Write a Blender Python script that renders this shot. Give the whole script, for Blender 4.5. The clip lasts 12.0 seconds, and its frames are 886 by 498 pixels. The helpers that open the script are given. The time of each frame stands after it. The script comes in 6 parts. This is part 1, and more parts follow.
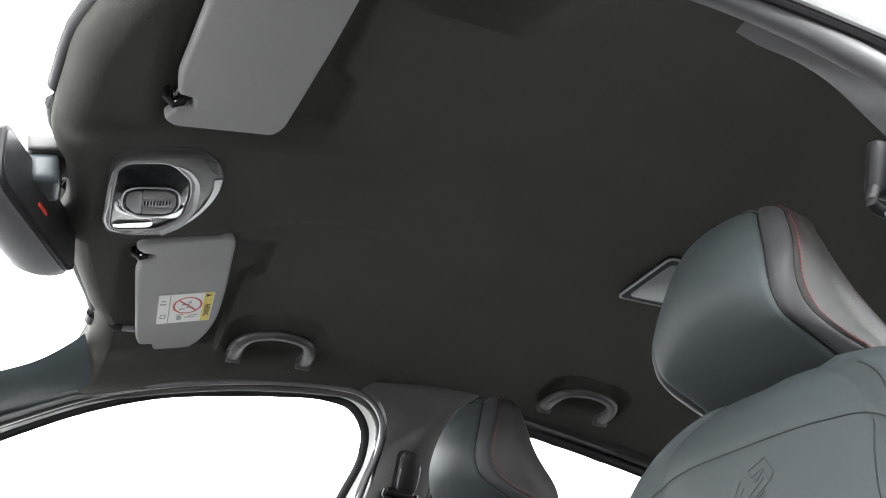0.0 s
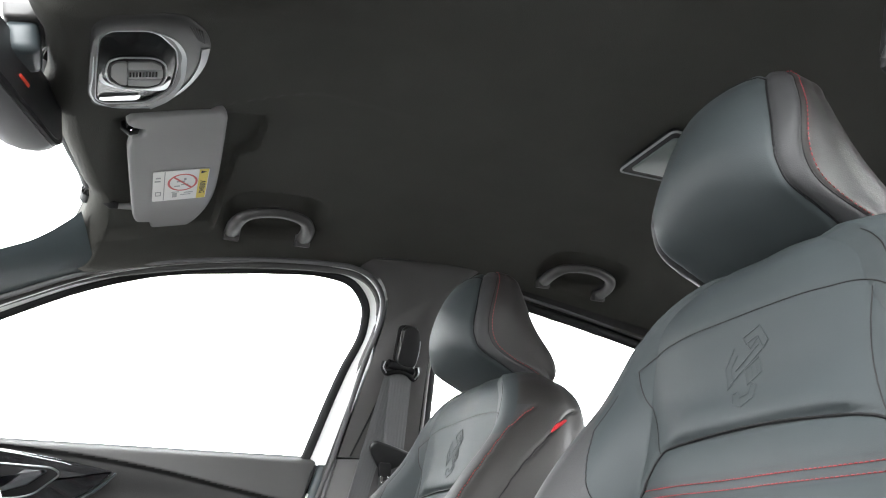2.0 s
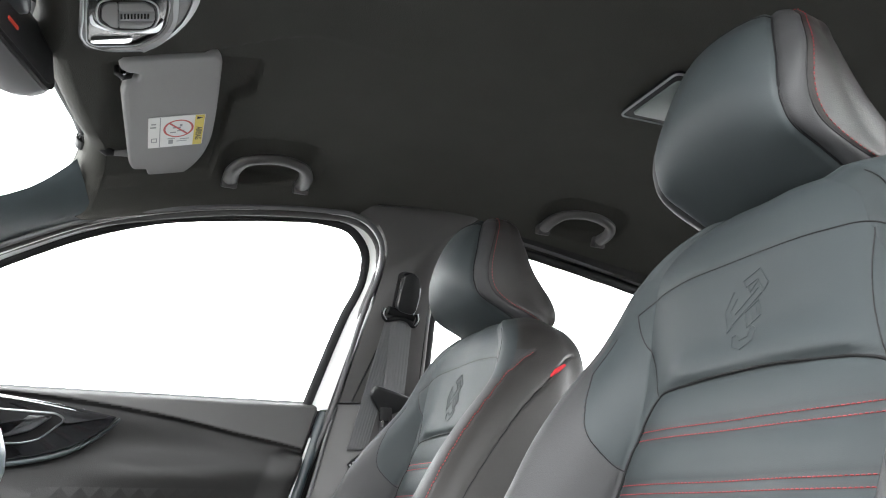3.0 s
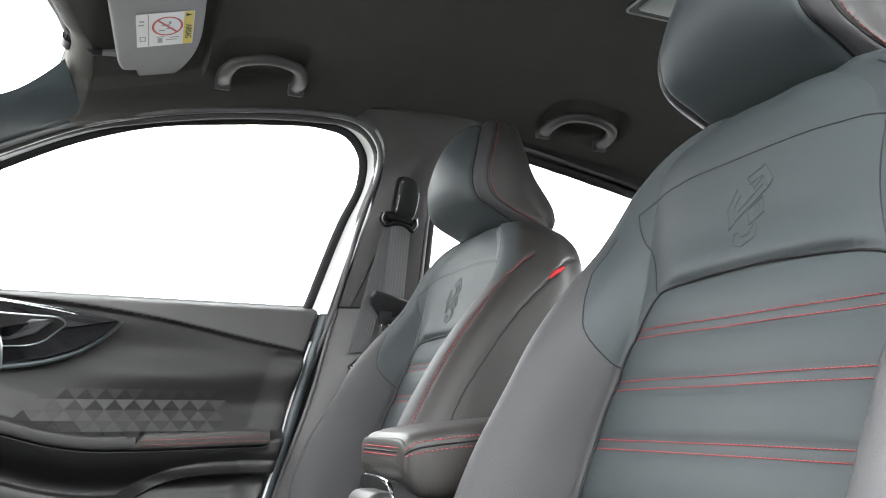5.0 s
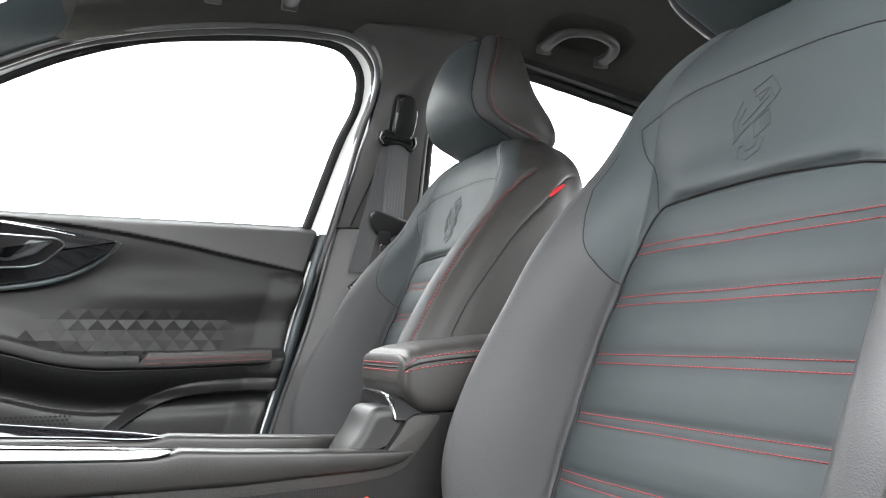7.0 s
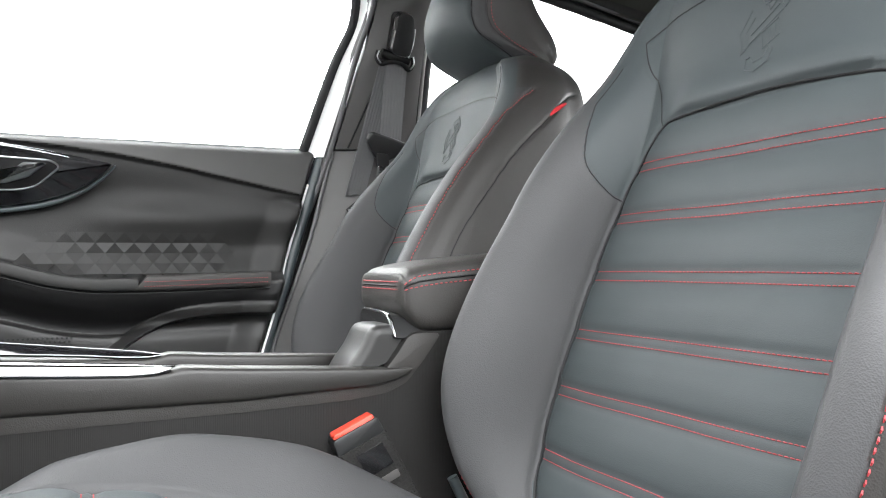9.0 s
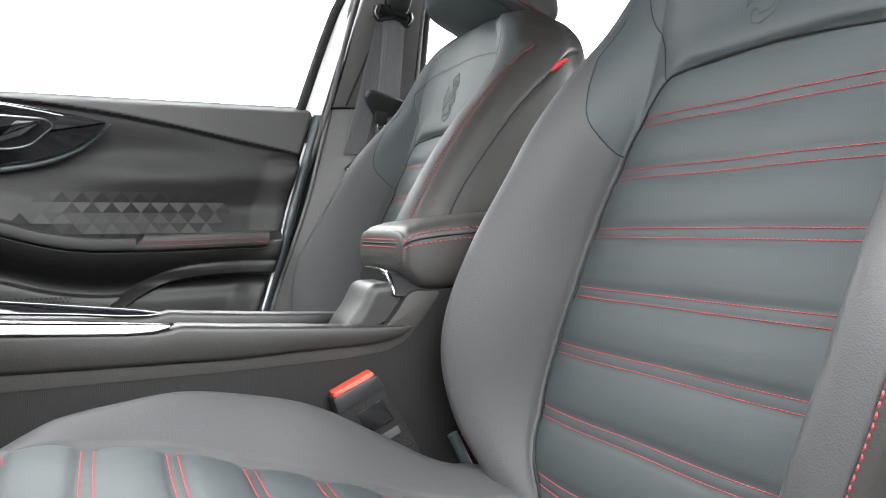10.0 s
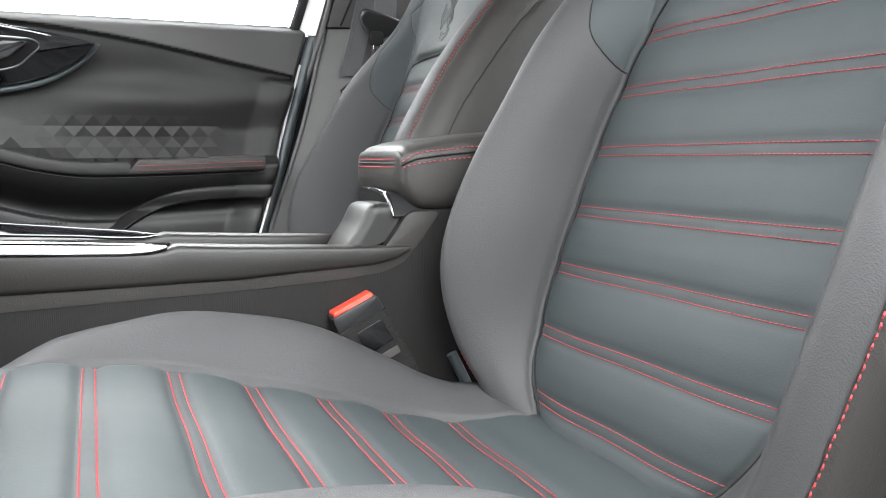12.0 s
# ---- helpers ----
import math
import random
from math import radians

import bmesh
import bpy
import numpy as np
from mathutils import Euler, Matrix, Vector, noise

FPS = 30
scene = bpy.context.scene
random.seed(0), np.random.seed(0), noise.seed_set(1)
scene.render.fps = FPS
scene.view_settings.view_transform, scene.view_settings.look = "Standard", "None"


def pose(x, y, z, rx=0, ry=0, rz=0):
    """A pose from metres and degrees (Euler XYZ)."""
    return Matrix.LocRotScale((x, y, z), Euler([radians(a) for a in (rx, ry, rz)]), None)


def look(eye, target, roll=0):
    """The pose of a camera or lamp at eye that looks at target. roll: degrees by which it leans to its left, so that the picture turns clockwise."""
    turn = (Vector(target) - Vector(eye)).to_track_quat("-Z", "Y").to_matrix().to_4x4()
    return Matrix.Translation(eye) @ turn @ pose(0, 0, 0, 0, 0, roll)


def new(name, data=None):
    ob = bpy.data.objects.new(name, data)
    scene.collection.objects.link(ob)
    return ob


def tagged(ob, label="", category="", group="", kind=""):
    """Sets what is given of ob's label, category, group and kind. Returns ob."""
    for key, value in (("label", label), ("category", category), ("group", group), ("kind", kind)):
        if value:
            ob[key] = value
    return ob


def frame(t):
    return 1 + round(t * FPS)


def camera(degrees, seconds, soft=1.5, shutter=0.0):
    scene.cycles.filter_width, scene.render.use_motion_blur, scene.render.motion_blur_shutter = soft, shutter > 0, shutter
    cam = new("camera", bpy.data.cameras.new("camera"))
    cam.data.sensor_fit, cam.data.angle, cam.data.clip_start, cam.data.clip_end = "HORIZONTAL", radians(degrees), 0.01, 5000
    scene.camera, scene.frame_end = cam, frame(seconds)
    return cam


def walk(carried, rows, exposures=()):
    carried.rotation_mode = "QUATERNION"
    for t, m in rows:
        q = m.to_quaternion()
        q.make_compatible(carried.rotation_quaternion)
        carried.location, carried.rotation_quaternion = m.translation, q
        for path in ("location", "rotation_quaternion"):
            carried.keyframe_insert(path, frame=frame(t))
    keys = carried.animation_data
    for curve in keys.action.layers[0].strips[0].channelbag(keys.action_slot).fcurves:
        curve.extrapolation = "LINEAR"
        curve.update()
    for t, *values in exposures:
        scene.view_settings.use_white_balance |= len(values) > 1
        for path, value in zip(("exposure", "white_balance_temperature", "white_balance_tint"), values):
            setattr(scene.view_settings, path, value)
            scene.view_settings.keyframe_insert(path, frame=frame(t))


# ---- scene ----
cam = camera(58.56, 12.0, soft=1.1)
ROWS = [
    (0, (0.0061, -0.1257, 0.9755), (0.6902, 1.4530, 1.9953), 0.77),
    (0.5, (0.0100, -0.1213, 0.9741), (0.7084, 1.4910, 1.9295), 0.68),
    (1, (0.0132, -0.1172, 0.9732), (0.7246, 1.5251, 1.8657), 0.59),
    (1.5, (0.0169, -0.1128, 0.9730), (0.7429, 1.5633, 1.7877), 0.50),
    (2, (0.0199, -0.1085, 0.9722), (0.7559, 1.5916, 1.7259), 0.42),
    (2.5, (0.0224, -0.1051, 0.9707), (0.7674, 1.6166, 1.6640), 0.32),
    (3, (0.0244, -0.1015, 0.9696), (0.7782, 1.6395, 1.6028), 0.19),
    (5, (0.0314, -0.0868, 0.9599), (0.8113, 1.7074, 1.3755), 0.03),
    (5.5, (0.0323, -0.0838, 0.9586), (0.8167, 1.7188, 1.3267), -0.04),
    (6, (0.0324, -0.0822, 0.9569), (0.8211, 1.7275, 1.2775), -0.12),
    (6.5, (0.0336, -0.0790, 0.9549), (0.8262, 1.7370, 1.2268), -0.21),
    (7, (0.0353, -0.0771, 0.9539), (0.8293, 1.7448, 1.1780), -0.24),
    (9, (0.0393, -0.0665, 0.9431), (0.8404, 1.7656, 0.9853), -0.36),
    (9.5, (0.0407, -0.0623, 0.9410), (0.8430, 1.7697, 0.9369), -0.43),
    (10, (0.0422, -0.0583, 0.9384), (0.8447, 1.7728, 0.8832), -0.48),
    (10.5, (0.0428, -0.0557, 0.9370), (0.8458, 1.7731, 0.8329), -0.54),
    (11, (0.0434, -0.0537, 0.9342), (0.8459, 1.7721, 0.7845), -0.58),
    (11.5, (0.0434, -0.0517, 0.9312), (0.8458, 1.7702, 0.7391), -0.60),
    (12, (0.0431, -0.0493, 0.9278), (0.8462, 1.7674, 0.6935), -0.62),
]
walk(cam, [(t, look(eye, target, lean)) for t, eye, target, lean in ROWS])
# world, daylight and exposure: a bright white hall seen through the glass
world = bpy.data.worlds.new("white_surroundings")
scene.world = world
world.use_nodes = True
world.node_tree.nodes["Background"].inputs["Color"].default_value = (0.985, 1.0, 1.015, 1)
world.node_tree.nodes["Background"].inputs["Strength"].default_value = 11.7
scene.view_settings.exposure = 0.50


# ---- materials ----
def material(name, color, rough=0.5, metal=0.0, spec=0.5, grain=None, blotch=0.12, bump=0.0, fine=0.0, coat=0.0):
    """color: base; grain: size in metres of the fine relief; blotch: slow variation of tone; bump: strength of relief."""
    m = bpy.data.materials.new(name)
    m.use_nodes = True
    nt = m.node_tree
    b = nt.nodes["Principled BSDF"]
    b.inputs["Base Color"].default_value = (*color, 1)
    b.inputs["Roughness"].default_value = rough
    b.inputs["Metallic"].default_value = metal
    b.inputs["Specular IOR Level"].default_value = spec
    b.inputs["Coat Weight"].default_value = coat
    tc = nt.nodes.new("ShaderNodeTexCoord")
    if blotch:
        n = nt.nodes.new("ShaderNodeTexNoise")
        n.inputs["Scale"].default_value = 9
        n.inputs["Detail"].default_value = 5
        nt.links.new(tc.outputs["Object"], n.inputs["Vector"])
        r = nt.nodes.new("ShaderNodeMapRange")
        r.inputs["To Min"].default_value, r.inputs["To Max"].default_value = 1 - blotch, 1 + blotch
        nt.links.new(n.outputs["Fac"], r.inputs["Value"])
        mx = nt.nodes.new("ShaderNodeVectorMath")
        mx.operation = "SCALE"
        mx.inputs[0].default_value = color
        nt.links.new(r.outputs["Result"], mx.inputs["Scale"])
        nt.links.new(mx.outputs["Vector"], b.inputs["Base Color"])
        r2 = nt.nodes.new("ShaderNodeMapRange")
        r2.inputs["To Min"].default_value, r2.inputs["To Max"].default_value = max(0.02, rough - blotch * 0.4), min(1, rough + blotch * 0.4)
        n2 = nt.nodes.new("ShaderNodeTexNoise")
        n2.inputs["Scale"].default_value = 35
        nt.links.new(tc.outputs["Object"], n2.inputs["Vector"])
        nt.links.new(n2.outputs["Fac"], r2.inputs["Value"])
        nt.links.new(r2.outputs["Result"], b.inputs["Roughness"])
    if grain and bump:
        v = nt.nodes.new("ShaderNodeTexVoronoi")
        v.inputs["Scale"].default_value = 1 / grain
        nt.links.new(tc.outputs["Object"], v.inputs["Vector"])
        n3 = nt.nodes.new("ShaderNodeTexNoise")
        n3.inputs["Scale"].default_value = 0.4 / grain
        n3.inputs["Detail"].default_value = 6
        nt.links.new(tc.outputs["Object"], n3.inputs["Vector"])
        ad = nt.nodes.new("ShaderNodeMath")
        ad.operation = "ADD"
        nt.links.new(v.outputs["Distance"], ad.inputs[0])
        nt.links.new(n3.outputs["Fac"], ad.inputs[1])
        bp = nt.nodes.new("ShaderNodeBump")
        bp.inputs["Strength"].default_value = bump
        bp.inputs["Distance"].default_value = grain * 0.4
        nt.links.new(ad.outputs[0], bp.inputs["Height"])
        nt.links.new(bp.outputs["Normal"], b.inputs["Normal"])
    return m


LEATHER = material("grey_leather", (0.0370, 0.0450, 0.0472), 0.58, spec=0.32, grain=0.001, bump=0.2, blotch=0.06)
BOLSTER = material("grey_bolster_leather", (0.0450, 0.0455, 0.0468), 0.57, spec=0.32, grain=0.0012, bump=0.34, blotch=0.06)
SIDE = material("charcoal_leather", (0.0280, 0.0265, 0.0250), 0.5, spec=0.42, grain=0.0014, bump=0.3, blotch=0.08)
RAILPAD = material("dark_rail_padding", (0.0170, 0.0160, 0.0150), 0.42, spec=0.4, grain=0.0011, bump=0.2, blotch=0.08)
PIPING = material("dark_piping", (0.0080, 0.0080, 0.0085), 0.6, spec=0.3, blotch=0.05)
THREAD = material("red_thread", (0.31, 0.027, 0.033), 0.6, grain=0.0006, bump=0.5, blotch=0.1)
RED = material("red_plastic", (0.7, 0.055, 0.03), 0.35, blotch=0.04)
REDCLOTH = material("red_cloth", (0.6, 0.02, 0.03), 0.7, grain=0.0007, bump=0.5, blotch=0.1)
FABRIC = material("black_roof_fabric", (0.0610, 0.0606, 0.0545), 0.95, spec=0.15, grain=0.0016, bump=0.6, blotch=0.12)
VISOR = material("grey_visor_vinyl", (0.300, 0.297, 0.295), 0.6, spec=0.3, grain=0.001, bump=0.25, blotch=0.05)
TRIM = material("black_grained_plastic", (0.0170, 0.0167, 0.0164), 0.42, spec=0.36, grain=0.0011, bump=0.16, blotch=0.08)
PILLARDARK = material("dark_pillar_plastic", (0.0360, 0.0352, 0.0345), 0.36, grain=0.0012, bump=0.25, blotch=0.06)
PANEL = material("soft_black_plastic", (0.0190, 0.0187, 0.0184), 0.46, spec=0.29, grain=0.0013, bump=0.25, blotch=0.08)
GREYTRIM = material("grey_trim_plastic", (0.0580, 0.0720, 0.0770), 0.34, grain=0.0012, bump=0.25, blotch=0.06)
PILLAR = material("pillar_plastic", (0.0640, 0.0618, 0.0600), 0.38, grain=0.0012, bump=0.25, blotch=0.06)
NEARTRIM = material("light_grey_plastic", (0.12, 0.12, 0.122), 0.42, grain=0.0012, bump=0.25, blotch=0.06)
RAILTOP = material("soft_grey_plastic", (0.0750, 0.0740, 0.0730), 0.6, spec=0.4, grain=0.0012, bump=0.25, blotch=0.06)
DOMELENS = material("grey_green_lens", (0.15, 0.175, 0.17), 0.3, spec=0.4, blotch=0.05)
LAMPGLOSS = material("soft_gloss_black", (0.010, 0.0115, 0.012), 0.2, blotch=0.0, coat=0.2)
GLOSS = material("gloss_black", (0.008, 0.008, 0.009), 0.06, blotch=0.0, coat=0.6)
DARK = material("dark_plastic", (0.0100, 0.0100, 0.0105), 0.55, spec=0.25, blotch=0.06)
SATIN = material("satin_metal", (0.4000, 0.4100, 0.4200), 0.34, metal=1.0, blotch=0.04)
BLADE = material("dark_satin_metal", (0.32, 0.325, 0.33), 0.42, metal=1.0, blotch=0.04)
LAMPHOUSE = material("satin_black_plastic", (0.0160, 0.0165, 0.0170), 0.4, spec=0.4, grain=0.001, bump=0.08, blotch=0.05)
CHROME = material("satin_chrome", (0.75, 0.75, 0.76), 0.16, metal=1.0, blotch=0.04)
RUBBER = material("black_rubber", (0.0150, 0.0150, 0.0160), 0.6, spec=0.35, blotch=0.08)
SEALGREY = material("grey_seal", (0.1050, 0.1040, 0.1060), 0.5, blotch=0.05)
PALESEAL = material("pale_seal_edge", (0.34, 0.34, 0.335), 0.45, blotch=0.05)
WHITEPAINT = material("white_car_paint", (0.8, 0.805, 0.79), 0.5, blotch=0.02)
CARPET = material("black_carpet", (0.0150, 0.0150, 0.0150), 1.0, spec=0.1, grain=0.004, bump=1.0, blotch=0.2)
WEB = material("belt_webbing", (0.1200, 0.1210, 0.1230), 0.7, grain=0.0016, bump=0.5, blotch=0.08)
FELT = material("black_felt", (0.0200, 0.0195, 0.0190), 1.0, spec=0.1, grain=0.003, bump=1.0, blotch=0.4)
RIBBED = material("ribbed_plastic", (0.0090, 0.0086, 0.0082), 0.62, spec=0.2, blotch=0.08)
_t = RIBBED.node_tree
_w = _t.nodes.new("ShaderNodeTexWave")
_w.wave_type, _w.bands_direction, _w.wave_profile = "BANDS", "X", "SIN"
_w.inputs["Scale"].default_value = 170
_c = _t.nodes.new("ShaderNodeTexCoord")
_t.links.new(_c.outputs["Object"], _w.inputs["Vector"])
_b = _t.nodes.new("ShaderNodeBump")
_b.inputs["Strength"].default_value, _b.inputs["Distance"].default_value = 0.23, 0.0008
_t.links.new(_w.outputs["Fac"], _b.inputs["Height"])
_t.links.new(_b.outputs["Normal"], _t.nodes["Principled BSDF"].inputs["Normal"])
PAPER = material("white_sticker", (0.86, 0.85, 0.83), 0.5, blotch=0.03)
YELLOW = material("yellow_print", (0.75, 0.6, 0.08), 0.5, blotch=0.03)
PINKRED = material("red_print", (0.6, 0.1, 0.1), 0.5, blotch=0.03)
GREYINK = material("grey_print", (0.35, 0.35, 0.35), 0.5, blotch=0.03)
BUTTON = material("grey_button", (0.1800, 0.1800, 0.1800), 0.5, blotch=0.04)
# for the two unseen screens that shape the light outside the car
SIDESCREEN = material("grey_light_screen", (0.10, 0.10, 0.10), 0.7, blotch=0.06)
FRONTSCREEN = material("pale_light_screen", (0.62, 0.62, 0.62), 0.7, blotch=0.04)
# darker than a white floor, so that less light bounces up
HALLFLOOR = material("low_bounce_floor", (0.0700, 0.0700, 0.0700), 0.4, blotch=0.03)
MIRROR = material("mirror_glass", (0.5, 0.52, 0.53), 0.03, metal=1.0, blotch=0.0)
GLASS = bpy.data.materials.new("clear_glass")
GLASS.use_nodes = True
_n = GLASS.node_tree
_g = _n.nodes["Principled BSDF"]
_g.inputs["Roughness"].default_value = 0.0
_g.inputs["IOR"].default_value = 1.45
_g.inputs["Transmission Weight"].default_value = 1.0
_g.inputs["Base Color"].default_value = (0.97, 0.98, 0.97, 1)


# ---- builders ----
def curve(xs, ys):
    """A smooth function through the points."""
    xs, ys = np.array(xs, float), np.array(ys, float)
    m = np.gradient(ys, xs)

    def f(v):
        v = np.clip(v, xs[0], xs[-1])
        i = np.clip(np.searchsorted(xs, v) - 1, 0, len(xs) - 2)
        h = xs[i + 1] - xs[i]
        t = (v - xs[i]) / h
        return ((2 * t**3 - 3 * t**2 + 1) * ys[i] + (t**3 - 2 * t**2 + t) * h * m[i]
                + (-2 * t**3 + 3 * t**2) * ys[i + 1] + (t**3 - t**2) * h * m[i + 1])
    return f


def spline(points, n):
    """n points along a smooth line through the given ones, evenly spaced."""
    p = np.array(points, float)
    d = np.concatenate([[0], np.cumsum(np.linalg.norm(np.diff(p, axis=0), axis=1))])
    fine = np.linspace(0, d[-1], max(n * 4, 40))
    q = np.stack([curve(d, p[:, k])(fine) for k in range(p.shape[1])], 1)
    e = np.concatenate([[0], np.cumsum(np.linalg.norm(np.diff(q, axis=0), axis=1))])
    s = np.linspace(0, e[-1], n)
    return np.stack([np.interp(s, e, q[:, k]) for k in range(p.shape[1])], 1)


ORIGIN = {}


def thing(name, at, label, category, group="", kind=""):
    ob = new(name)
    ob.location = at
    ORIGIN[ob] = Vector(at)
    ob.empty_display_size = 0.05
    return tagged(ob, label, category, group, kind)


def solid(name, data, mat, parent=None, label="", smooth=True):
    """One mesh object from a bmesh or (vertices, faces), given in world coordinates, under a thing or a part."""
    me = bpy.data.meshes.new(name)
    if isinstance(data, tuple):
        me.from_pydata([tuple(v) for v in data[0]], [], [tuple(f) for f in data[1]])
    else:
        bmesh.ops.recalc_face_normals(data, faces=data.faces)
        data.to_mesh(me)
        data.free()
    if smooth:
        me.polygons.foreach_set("use_smooth", [True] * len(me.polygons))
        me.set_sharp_from_angle(angle=radians(40))
    me.materials.append(mat)
    ob = new(name, me)
    if parent:
        ob.parent = parent
        ob.matrix_parent_inverse = Matrix.Translation(-ORIGIN[parent]) if parent in ORIGIN else Matrix()
    return tagged(ob, label)


part = solid


def rbox(center, size, r=0.004, seg=2, turn=(0, 0, 0), top=None):
    """A box with rounded edges; top = (sx, sy): scale of its upper face."""
    bm = bmesh.new()
    bmesh.ops.create_cube(bm, size=1)
    for v in bm.verts:
        if top and v.co.z > 0:
            v.co.x *= top[0]
            v.co.y *= top[1]
        v.co = Vector((v.co.x * size[0], v.co.y * size[1], v.co.z * size[2]))
    if r:
        bmesh.ops.bevel(bm, geom=bm.edges[:], offset=r, segments=seg, affect="EDGES", profile=0.6)
    bmesh.ops.transform(bm, matrix=pose(*center, *turn), verts=bm.verts)
    return bm


def prism(poly, depth, m, r=0.0, seg=2):
    """A polygon in its own xy plane, thickened by depth along z, edges rounded, put in place by the matrix m."""
    bm = bmesh.new()
    f = bm.faces.new([bm.verts.new((x, y, 0)) for x, y in poly])
    e = bmesh.ops.extrude_face_region(bm, geom=[f])
    vs = [g for g in e["geom"] if isinstance(g, bmesh.types.BMVert)]
    bmesh.ops.translate(bm, vec=(0, 0, depth), verts=vs)
    bmesh.ops.recalc_face_normals(bm, faces=bm.faces)
    if r:
        bmesh.ops.bevel(bm, geom=[x for x in bm.edges if x.calc_face_angle(0) > 0.5 and abs(x.verts[0].co.z - x.verts[1].co.z) < 1e-6],
                        offset=r, segments=seg, affect="EDGES", profile=0.6)
    bmesh.ops.transform(bm, matrix=m, verts=bm.verts)
    return bm


def rounded(poly, r, n=5):
    """The polygon with its corners rounded by the radius r (a number, or one a corner)."""
    out = []
    k = len(poly)
    for i in range(k):
        a, b, c = (Vector(poly[(i + j) % k]) for j in (-1, 0, 1))
        rr = r[i] if isinstance(r, (list, tuple)) else r
        rr = min(rr, (a - b).length * 0.48, (c - b).length * 0.48)
        p, q = b + (a - b).normalized() * rr, b + (c - b).normalized() * rr
        for j in range(n + 1):
            t = j / n
            out.append(tuple((1 - t) ** 2 * p + 2 * t * (1 - t) * b + t * t * q))
    return out


def tube(path, radius, seg=8, flat=1.0, up=(0, 0, 1), caps=True):
    """A round or flattened bar along a path; radius may be a list; flat: height over width, height along up."""
    p = [Vector(v) for v in path]
    n = len(p)
    rs = radius if isinstance(radius, (list, tuple, np.ndarray)) else [radius] * n
    vs, fs = [], []
    for i in range(n):
        t = (p[min(i + 1, n - 1)] - p[max(i - 1, 0)]).normalized()
        side = t.cross(Vector(up))
        side = side.normalized() if side.length > 1e-5 else t.orthogonal().normalized()
        u = side.cross(t).normalized()
        for j in range(seg):
            a = 2 * math.pi * j / seg
            vs.append(p[i] + side * math.cos(a) * rs[i] + u * math.sin(a) * rs[i] * flat)
    for i in range(n - 1):
        for j in range(seg):
            k = (j + 1) % seg
            fs.append((i * seg + j, i * seg + k, (i + 1) * seg + k, (i + 1) * seg + j))
    if caps:
        fs.append(tuple(range(seg - 1, -1, -1)))
        fs.append(tuple((n - 1) * seg + j for j in range(seg)))
    return vs, fs


def sweep(path, outline, up=(0, 0, 1)):
    """A constant outline (across, along up) carried along a path, with closed ends."""
    p = [Vector(v) for v in path]
    n, k = len(p), len(outline)
    vs, fs = [], []
    for i in range(n):
        t = (p[min(i + 1, n - 1)] - p[max(i - 1, 0)]).normalized()
        side = t.cross(Vector(up)).normalized()
        u = side.cross(t).normalized()
        vs += [p[i] + side * a + u * b for a, b in outline]
    for i in range(n - 1):
        fs += [(i * k + j, i * k + (j + 1) % k, (i + 1) * k + (j + 1) % k, (i + 1) * k + j) for j in range(k)]
    fs += [tuple(range(k - 1, -1, -1)), tuple((n - 1) * k + j for j in range(k))]
    return vs, fs


def band(a, b, n=60, m=6, bulge=0.0, thick=0.012, out=(0, 1, 0)):
    """A curved strip with thickness between two lines; bulge lifts its middle against out."""
    A, B = spline(a, n), spline(b, n)
    o = np.array(out, float)
    vs, fs = [], []
    for s in (0, 1):
        for i in range(n):
            for j in range(m + 1):
                t = j / m
                vs.append(A[i] * (1 - t) + B[i] * t - o * bulge * (1 - (2 * t - 1) ** 2) + o * thick * s)
    w, h = m + 1, n * (m + 1)
    for i in range(n - 1):
        for j in range(m):
            q = (i * w + j, i * w + j + 1, (i + 1) * w + j + 1, (i + 1) * w + j)
            fs += [q, tuple(v + h for v in q[::-1])]
        fs += [(i * w, (i + 1) * w, (i + 1) * w + h, i * w + h), (i * w + m, i * w + m + h, (i + 1) * w + m + h, (i + 1) * w + m)]
    for j in range(m):
        fs += [(j, j + h, j + 1 + h, j + 1)]
        e = (n - 1) * w
        fs += [(e + j, e + j + 1, e + j + 1 + h, e + j + h)]
    bm = bmesh.new()
    bv = [bm.verts.new(tuple(v)) for v in vs]
    for f in fs:
        bm.faces.new([bv[v] for v in f])
    return bm


def merged(*pieces):
    """Several (vertices, faces) as one."""
    vs, fs = [], []
    for v, f in pieces:
        k = len(vs)
        vs += list(v)
        fs += [tuple(i + k for i in g) for g in f]
    return vs, fs


def stitches(path, pitch=0.0052, radius=0.0008, normal=None, fill=0.74, lift=0.0004):
    """A row of short raised thread stitches along a path."""
    p = np.array(path, float)
    d = np.concatenate([[0], np.cumsum(np.linalg.norm(np.diff(p, axis=0), axis=1))])
    n = max(2, int(d[-1] / pitch))
    nr = np.array(normal if normal is not None else (0, 0, 1), float)
    out = []
    for i in range(n):
        a, c = (i + 0.5 - fill / 2) * d[-1] / n, (i + 0.5 + fill / 2) * d[-1] / n
        q = [np.array([np.interp(s, d, p[:, k]) for k in range(3)]) for s in (a, (a + c) / 2, c)]
        q[1] = q[1] + nr * radius * 0.8
        q = [v + nr * lift for v in q]
        out.append(tube(q, [radius * 0.6, radius, radius * 0.6], seg=5, up=tuple(nr)))
    return merged(*out)


def loop(poly):
    return list(poly) + [poly[0]]


# ---- the setting: ground, floor, roof lining and plain walls round the cabin ----
YC = 0.882          # middle of the car
SEAT_Y = 0.518      # middle of the driver's seat; the other stands 0.74 m beyond


def lean(z, c):
    """The far side of the cabin leans in towards the roof."""
    return c - 0.347 * z


